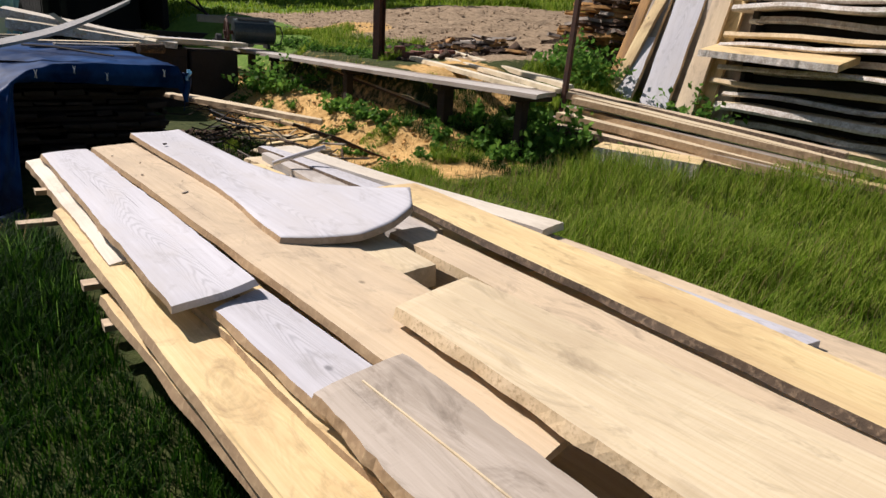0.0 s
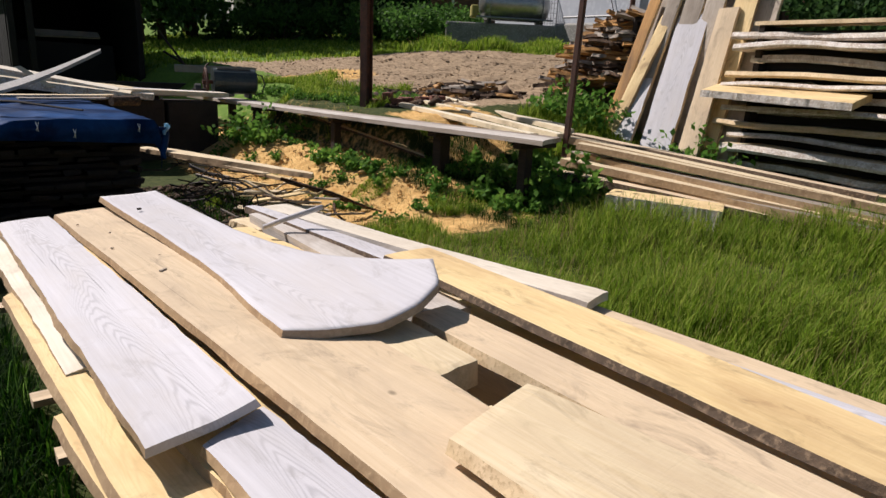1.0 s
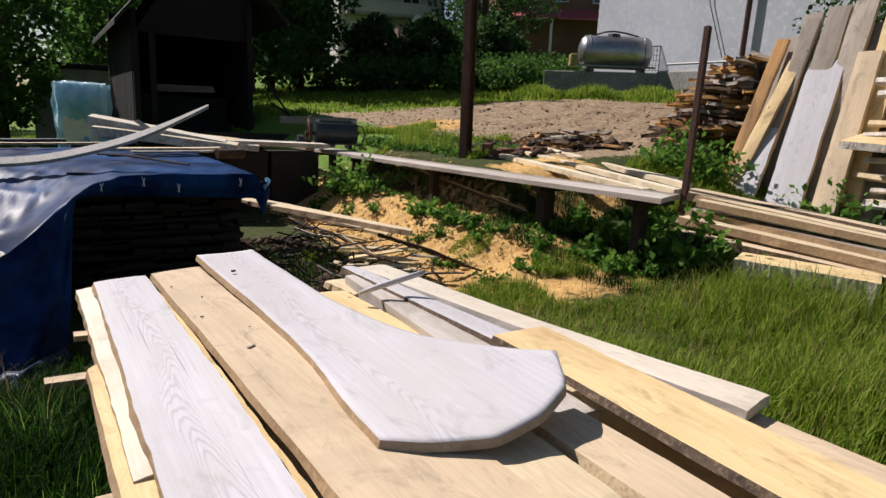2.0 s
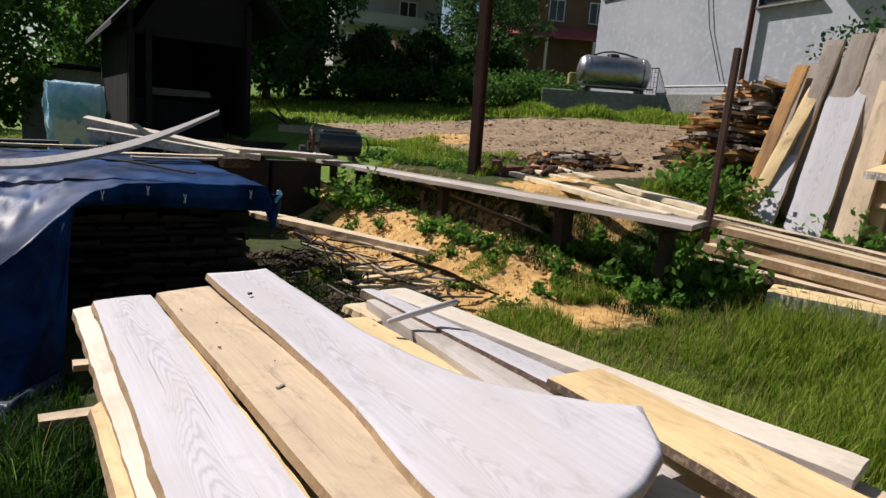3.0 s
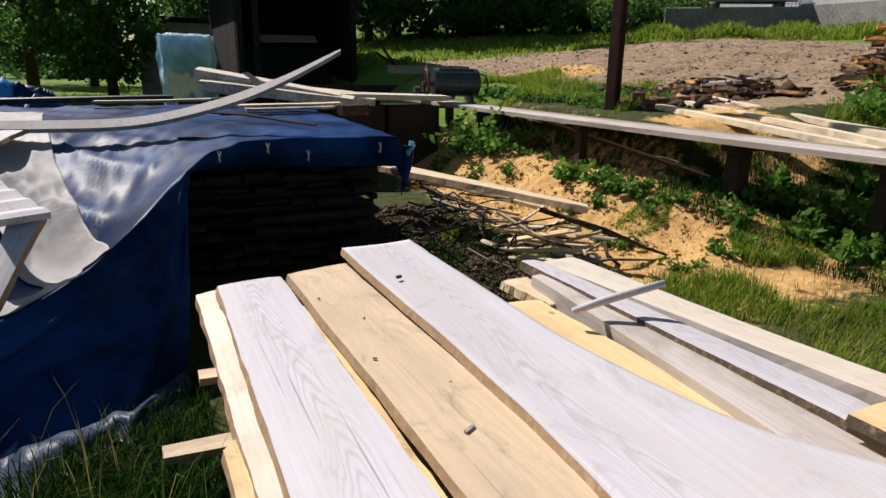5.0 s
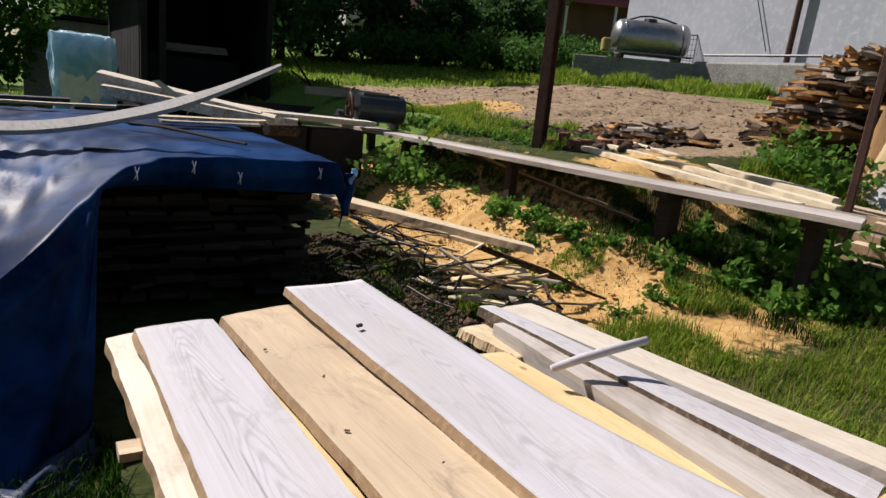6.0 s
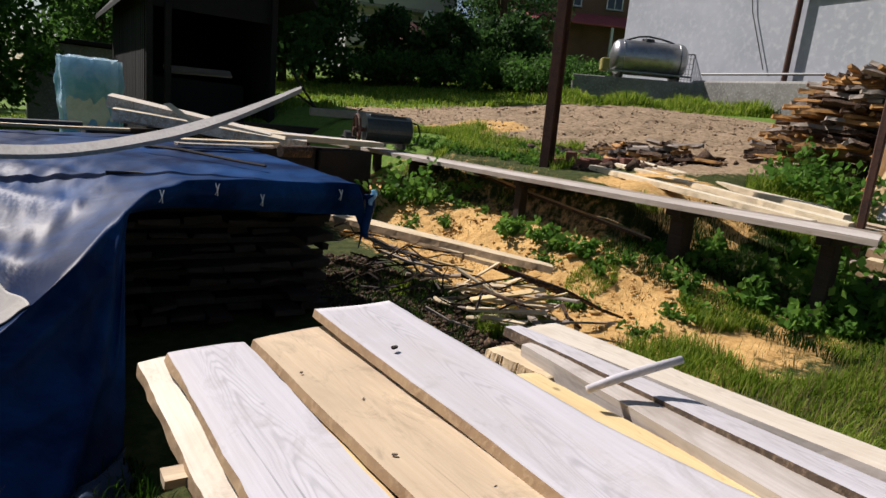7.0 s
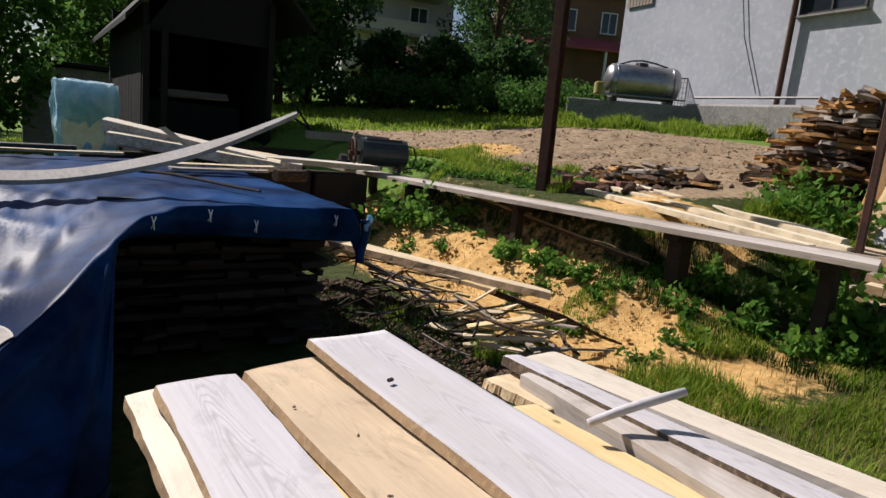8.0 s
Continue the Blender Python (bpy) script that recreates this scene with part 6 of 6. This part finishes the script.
def woods():
    place(tree_kind(1, 9.0, 2.9, LEAF), [(-3.5, 33, 0, 1), (-9, 34, 80, 1), (3.5, 36, 200, 1), (-16, 33, 140, 1), (12, 34, 300, 1), (-2.0, 44, 33, 1), (-26, 40, 77, 1)])
    place(tree_kind(2, 7.0, 2.5, LEAF, low=0.16), [(-0.5, 28, 0, 1), (-6.2, 29, 120, 1), (9.4, 30, 60, 1), (-12, 28, 220, 1), (-20, 30, 10, 1), (6.0, 38, 90, 1)])
    place(tree_kind(3, 12.0, 3.6, LEAF_DARK, low=0.12, per=300), [(9.0, 33, 0, 1), (12.6, 36, 50, 1), (-13, 45, 110, 1), (-20, 47, 170, 1), (4, 47, 250, 1), (-32, 44, 20, 1), (23.4, 33.6, 75, 1), (28.0, 41.0, 140, 1), (31.5, 42.5, 210, 1)])
    place(conifer_kind(4, 14.0, 3.2), [(8.0, 28.5, 0, 1), (11.2, 31.5, 40, 1), (-5.5, 48, 80, 1), (-14.5, 50, 120, 1), (4.5, 44, 200, 1), (-24, 50, 300, 1)])
    place(tree_kind(5, 3.3, 1.7, LEAF_DARK, low=0.1, lobes=20), [(14.6, 30.5, 0, 1), (17.2, 29.5, 90, 1), (21.3, 31.0, 200, 1), (19.5, 27.2, 140, 1), (16.0, 33, 10, 1)])
    place(bush_kind("bush", "broad green garden bush at the lawn's edge", 6, 2.2, 1.6, LEAF, 0.16), [(16.3, 27.0, 0, 1), (14.0, 28.5, 70, 1), (18.4, 25.0, 20, 1), (20.0, 24.2, 140, 1), (12.3, 29.0, 200, 1), (21.8, 25.6, 250, 1), (17.9, 23.4, 90, 1), (-9.5, 27, 100, 1), (-15, 27, 60, 1)])
    # leafy thicket behind the slab stack
    place(bush_kind("thicket", "dark broad-leaved thicket behind the slab stack", 8, 4.3, 1.8, LEAF_DARK, 0.10, 30, 420), [(12.5, 4.6, 0, 1), (12.5, 3.0, 90, 1), (12.3, 1.2, 200, 1), (12.4, -0.8, 20, 1), (13.7, 4.6, 60, 1), (14.2, 2.4, 100, 1), (13.6, 6.2, 10, 1)])
    # a closed belt of far woods round the place
    rnd = np.random.RandomState(21)
    cs, rs = [], []
    for k in range(380):
        a = rnd.rand() * 2 * math.pi
        d = rnd.uniform(62, 95)
        x, y = d * math.cos(a), d * math.sin(a)
        cs.append((x, y, hz(x, y) + rnd.uniform(0.5, 11) * (0.7 + 0.3 * math.sin(a * 11))))
        rs.append(rnd.uniform(2.0, 4.0))
    ob = new("far_woods", leaves_mesh("far_woods", cs, rs, 160, 0.9, LEAF_DARK, rnd))
    tagged(ob, "dark belt of far woods round the place", "woods", kind="stuff")


woods()


def weed_kind(seed, h, leaf, n_stem, label):
    rnd = np.random.RandomState(seed)
    w = thing("weed", (0, 0, 0), label, "weed", "weeds on the bank")
    cs, rs = [], []
    for k in range(n_stem):
        a, r = rnd.rand() * 6.28, h * 0.95 * rnd.rand() ** 0.7
        t = Vector((math.cos(a) * r, math.sin(a) * r, h * (0.35 + 0.65 * rnd.rand()) * (1 - 0.35 * r / h)))
        bm = bmesh.new()
        sweep(bm, [(t.x * 0.25, t.y * 0.25, -0.03), (t.x * 0.6, t.y * 0.6, t.z * 0.55), t], [0.006, 0.005, 0.002], 4)
        part("stem", bm, [WEED], w)
        for q in range(5):
            f = 0.25 + 0.75 * q / 4
            cs.append((t.x * f, t.y * f, t.z * f))
            rs.append(h * 0.17)
    ob = new("foliage", leaves_mesh("foliage", cs, rs, 4, leaf, WEED, rnd, 0.5))
    ob.parent = w
    return w


def weeds():
    rnd = random.Random(5)
    a = weed_kind(31, 0.34, 0.075, 10, "leafy green weed growing on the bank")
    spots = [(5.45, 5.95), (5.75, 5.6), (5.15, 6.5), (5.9, 5.2), (6.15, 5.05), (5.6, 5.4), (5.75, 5.25), (5.5, 5.65), (5.65, 6.8), (6.2, 5.45)]
    spots += [(4.75 - 0.06 * k + rnd.uniform(-0.25, 0.3), 7.4 + k * 0.5 + rnd.uniform(-0.2, 0.2)) for k in range(3)]
    place(a, [(x, y, rnd.uniform(0, 360), 1) for x, y in spots])
    b = weed_kind(32, 0.19, 0.045, 9, "low green weed on the sawdust bank")
    spots = [(4.1 + rnd.random() * 1.0, 6.2 + rnd.random() * 4.8) for k in range(26)]
    spots += [(5.9 + rnd.random() * 1.6, 9.9 + rnd.random() * 1.6) for k in range(34)] + [(5.6 + rnd.random() * 0.6, 11.0 + rnd.random() * 2.5) for k in range(16)]
    place(b, [(x, y, rnd.uniform(0, 360), 1) for x, y in spots])
    d = weed_kind(34, 0.28, 0.09, 7, "broad-leaved weed below the bench")
    place(d, [(5.0 + rnd.random() * 1.7, 5.1 + rnd.random() * 2.0, rnd.uniform(0, 360), 1) for k in range(8)])
    c = weed_kind(33, 0.7, 0.095, 16, "tall leafy shoot beside the bench end")
    place(c, [(x, y, rnd.uniform(0, 360), 1) for x, y in ((6.15, 5.30), (6.3, 5.5), (6.05, 5.6), (8.6, 7.3), (8.4, 7.0), (8.9, 7.6), (8.3, 7.4), (8.9, 5.25), (4.75, 10.4), (4.55, 10.9), (6.2, 5.15))])


weeds()


def blades(name, label, n, area, length, width, mat, seed, keep=None, clump=0.0):
    """Grass as single bent blades, thicker in tufts."""
    rnd = np.random.RandomState(seed)
    x0, x1, y0, y1 = area
    x, y = rnd.uniform(x0, x1, n), rnd.uniform(y0, y1, n)
    if clump:
        k = max(4, n // 60)
        cx, cy = rnd.uniform(x0, x1, k), rnd.uniform(y0, y1, k)
        w = rnd.randint(0, k, n)
        sel = rnd.rand(n) < clump
        x[sel] = cx[w[sel]] + rnd.normal(0, 0.05, sel.sum())
        y[sel] = cy[w[sel]] + rnd.normal(0, 0.05, sel.sum())
    if keep is not None:
        ok = keep(x, y)
        x, y = x[ok], y[ok]
    n = len(x)
    z = height(x, y) - 0.01
    L = length * (0.45 + 0.85 * rnd.rand(n))
    patch = 0.75 + 0.5 * np.sin(x * 2.3 + 1) * np.sin(y * 1.9)
    L = L * np.clip(patch, 0.45, 1.3)
    a = rnd.uniform(0, 2 * math.pi, n)
    lean = L * (0.15 + 0.6 * rnd.rand(n))
    dx, dy = np.cos(a), np.sin(a)
    px, py = -dy, dx
    w = width * (0.6 + 0.8 * rnd.rand(n))
    P = lambda f, s, hgt: np.stack([x + dx * lean * f + px * w * s, y + dy * lean * f + py * w * s, z + L * hgt], -1)
    v = np.stack([P(0, -0.5, 0), P(0, 0.5, 0), P(0.25, -0.45, 0.5), P(0.25, 0.45, 0.5), P(0.62, -0.3, 0.82), P(0.62, 0.3, 0.82), P(1.05, 0, 0.93)], 1).reshape(-1, 3)
    base = (np.arange(n) * 7)[:, None]
    tri = np.array([[0, 1, 3], [0, 3, 2], [2, 3, 5], [2, 5, 4], [4, 5, 6]])
    f = (base[:, :, None] + tri[None]).reshape(-1, 3)
    me = mesh_from(name, v, f)
    me.materials.append(mat)
    return tagged(new(name, me), label, "grass", kind="stuff")


def lumps(name, label, n, area, size, mat, seed, keep=None):
    """Loose crumbs lying on the ground, as squashed eight-sided lumps."""
    rnd = np.random.RandomState(seed)
    x0, x1, y0, y1 = area
    x, y = rnd.uniform(x0, x1, n), rnd.uniform(y0, y1, n)
    if keep is not None:
        ok = keep(x, y)
        x, y = x[ok], y[ok]
    n = len(x)
    s = size * rnd.lognormal(0, 0.5, n)
    c = np.stack([x, y, height(x, y) + s * 0.2], -1)
    base = np.array([[1, 0, 0], [0, 1, 0], [-1, 0, 0], [0, -1, 0], [0, 0, 0.6], [0, 0, -0.6]], float)
    v = c[:, None] + (base[None] * (0.6 + 0.8 * rnd.rand(n, 6, 1)) + rnd.normal(0, 0.15, (n, 6, 3))) * s[:, None, None]
    tri = np.array([[0, 1, 4], [1, 2, 4], [2, 3, 4], [3, 0, 4], [1, 0, 5], [2, 1, 5], [3, 2, 5], [0, 3, 5]])
    f = ((np.arange(n) * 6)[:, None, None] + tri[None]).reshape(-1, 3)
    me = mesh_from(name, v.reshape(-1, 3), f)
    me.materials.append(mat)
    return tagged(new(name, me), label, "debris", kind="stuff")


CLOD = mottled("dry_soil_clods", (0.40, 0.30, 0.20), (0.24, 0.17, 0.11), 3.0, 0.95, 0.5, 0.01, vary=False)
SAWLUMP = mottled("sawdust_shavings", (0.70, 0.46, 0.18), (0.36, 0.20, 0.07), 4.0, 0.95, 0.5, 0.01, vary=False)


def rough_edge(x, y):
    """One near the pile, fading unevenly to nought."""
    d = np.hypot((x - 1.5) / 1.2, y - 1.5)
    return 1 - smoothstep(3.0, 8.0, d + 1.2 * np.sin(x * 1.3 + y) + 0.8 * np.sin(y * 2.1 - x))


def thinning(x, y, x0, x1, y0, y1, soft):
    """Which blades stay where a patch of grass thins out towards its edges."""
    inside = smoothstep(x0, x0 + soft, x) * (1 - smoothstep(x1 - soft, x1, x)) * smoothstep(y0, y0 + soft, y) * (1 - smoothstep(y1 - soft, y1, y))
    return np.mod(np.sin(x * 127.1 + y * 311.7) * 43758.5, 1.0) < inside + 0.02


def grass():
    off_pile = lambda x, y: (x < 0.52) | (x > 3.12) | (y > 6.0)
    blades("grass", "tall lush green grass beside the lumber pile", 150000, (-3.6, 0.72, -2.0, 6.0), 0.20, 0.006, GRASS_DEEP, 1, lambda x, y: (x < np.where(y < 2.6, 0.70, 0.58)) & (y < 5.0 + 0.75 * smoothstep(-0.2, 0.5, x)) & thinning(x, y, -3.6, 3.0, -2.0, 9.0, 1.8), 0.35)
    # a few lighter blades: sunlit tips painted by colour among the dark ones
    blades("grass", "long blades coloured bright as sunlit tips in the grass beside the pile", 2200, (-2.2, 0.70, -0.6, 5.2), 0.28, 0.0035, WEED, 21, lambda x, y: x < 0.60, 0.7)
    blades("grass", "long green grass between the pile and the slabs", 115000, (3.1, 7.8, -1.6, 5.6), 0.29, 0.006, GRASS, 2, lambda x, y: (y < 4.2 + 0.5 * np.sin(x * 2.7) + 0.3 * np.sin(x * 7)) & thinning(x, y, 1.0, 7.8, -1.6, 9.0, 1.5), 0.8)
    blades("grass", "sparse grass on the sawdust by the pile", 70000, (2.9, 6.0, 3.6, 8.0), 0.12, 0.006, GRASS, 3, lambda x, y: np.sin(x * 4 + y * 2) + np.sin(y * 5 - x * 2) > 0.8 * (y - 5.5), 0.7)
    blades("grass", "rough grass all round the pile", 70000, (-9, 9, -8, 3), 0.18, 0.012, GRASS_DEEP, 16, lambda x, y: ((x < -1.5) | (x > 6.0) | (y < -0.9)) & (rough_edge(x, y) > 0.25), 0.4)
    # the shade below the bench is put into the darker grass colour
    blades("grass", "dark green grass toned for the shade below the bench end", 12000, (5.0, 7.3, 4.9, 7.6), 0.13, 0.006, GRASS_DEEP, 15, None, 0.5)
    blades("grass", "grass round the far end of the tarpaulin", 9000, (-4.5, -0.1, 10.9, 16.5), 0.22, 0.012, GRASS, 4)
    blades("grass", "grass and weeds behind the bench", 22000, (5.4, 8.0, 9.4, 14.0), 0.2, 0.009, GRASS, 5, lambda x, y: (np.sin(x * 3) + np.sin(y * 2.3 + x) > -0.2) & (y - 0.9 * (x - 6) > 9.0), 0.4)
    blades("grass", "green patch before the scrap heap", 22000, (6.9, 9.4, 6.2, 8.4), 0.22, 0.009, GRASS, 6, lambda x, y: y < 7.6 - 0.1 * (x - 7) + 0.2 * np.sin(x * 5), 0.4)
    blades("grass", "lawn grass below the houses", 90000, (-12, 24, 13, 34), 0.16, 0.03, GRASS, 7, lambda x, y: (y > 17.2 - 0.25 * (x - 12)) | (x < 5), 0.2)
    blades("grass", "grass strip at the concrete base", 26000, (14.5, 24, 15.5, 21.0), 0.45, 0.03, GRASS, 8, lambda x, y: (y > 17.6 - 0.5 * (x - 16)) & (y < 21.2 - 0.9 * (x - 18)), 0.2)
    blades("grass", "dry straw and stalks on the sawdust", 3500, (3.4, 5.9, 4.4, 10.5), 0.08, 0.005, DRYGRASS, 9, None, 0.3)
    blades("grass", "tall seed stalks before the tarpaulin", 70, (-0.9, 0.5, 4.5, 5.1), 0.45, 0.003, DRYGRASS, 10)
    lumps("soil_clods", "dry clods and crumbs of bare soil", 5000, (6.8, 17, 9.2, 18), 0.016, CLOD, 12, lambda x, y: y < 17.5 - 0.2 * (x - 12))
    lumps("sawdust_lumps", "lumps and shavings of orange sawdust", 2600, (3.5, 5.5, 5.9, 12.0), 0.014, SAWLUMP, 13)
    # litter of real brush, also darkening the ground where the stack's shadow lies
    lumps("brush_litter", "bark and brush litter, dark for the shade beside the covered stack", 5000, (2.15, 3.25, 5.95, 9.2), 0.016, CRUMB, 17)
    # darker grass colour stands for shade cast by the stack
    blades("grass", "dark green grass toned for the shade beside the covered stack", 3500, (2.1, 3.3, 5.95, 9.0), 0.11, 0.006, GRASS_DEEP, 18, None, 0.5)
    lumps("bark_scraps", "scattered dark bark scraps on the soil", 700, (6.4, 9.5, 8.9, 11.2), 0.04, CRUMB, 14)
    blades("grass", "dry stalks in the long grass", 5000, (3.2, 7.0, 0.0, 5.0), 0.32, 0.004, DRYGRASS, 11)


grass()
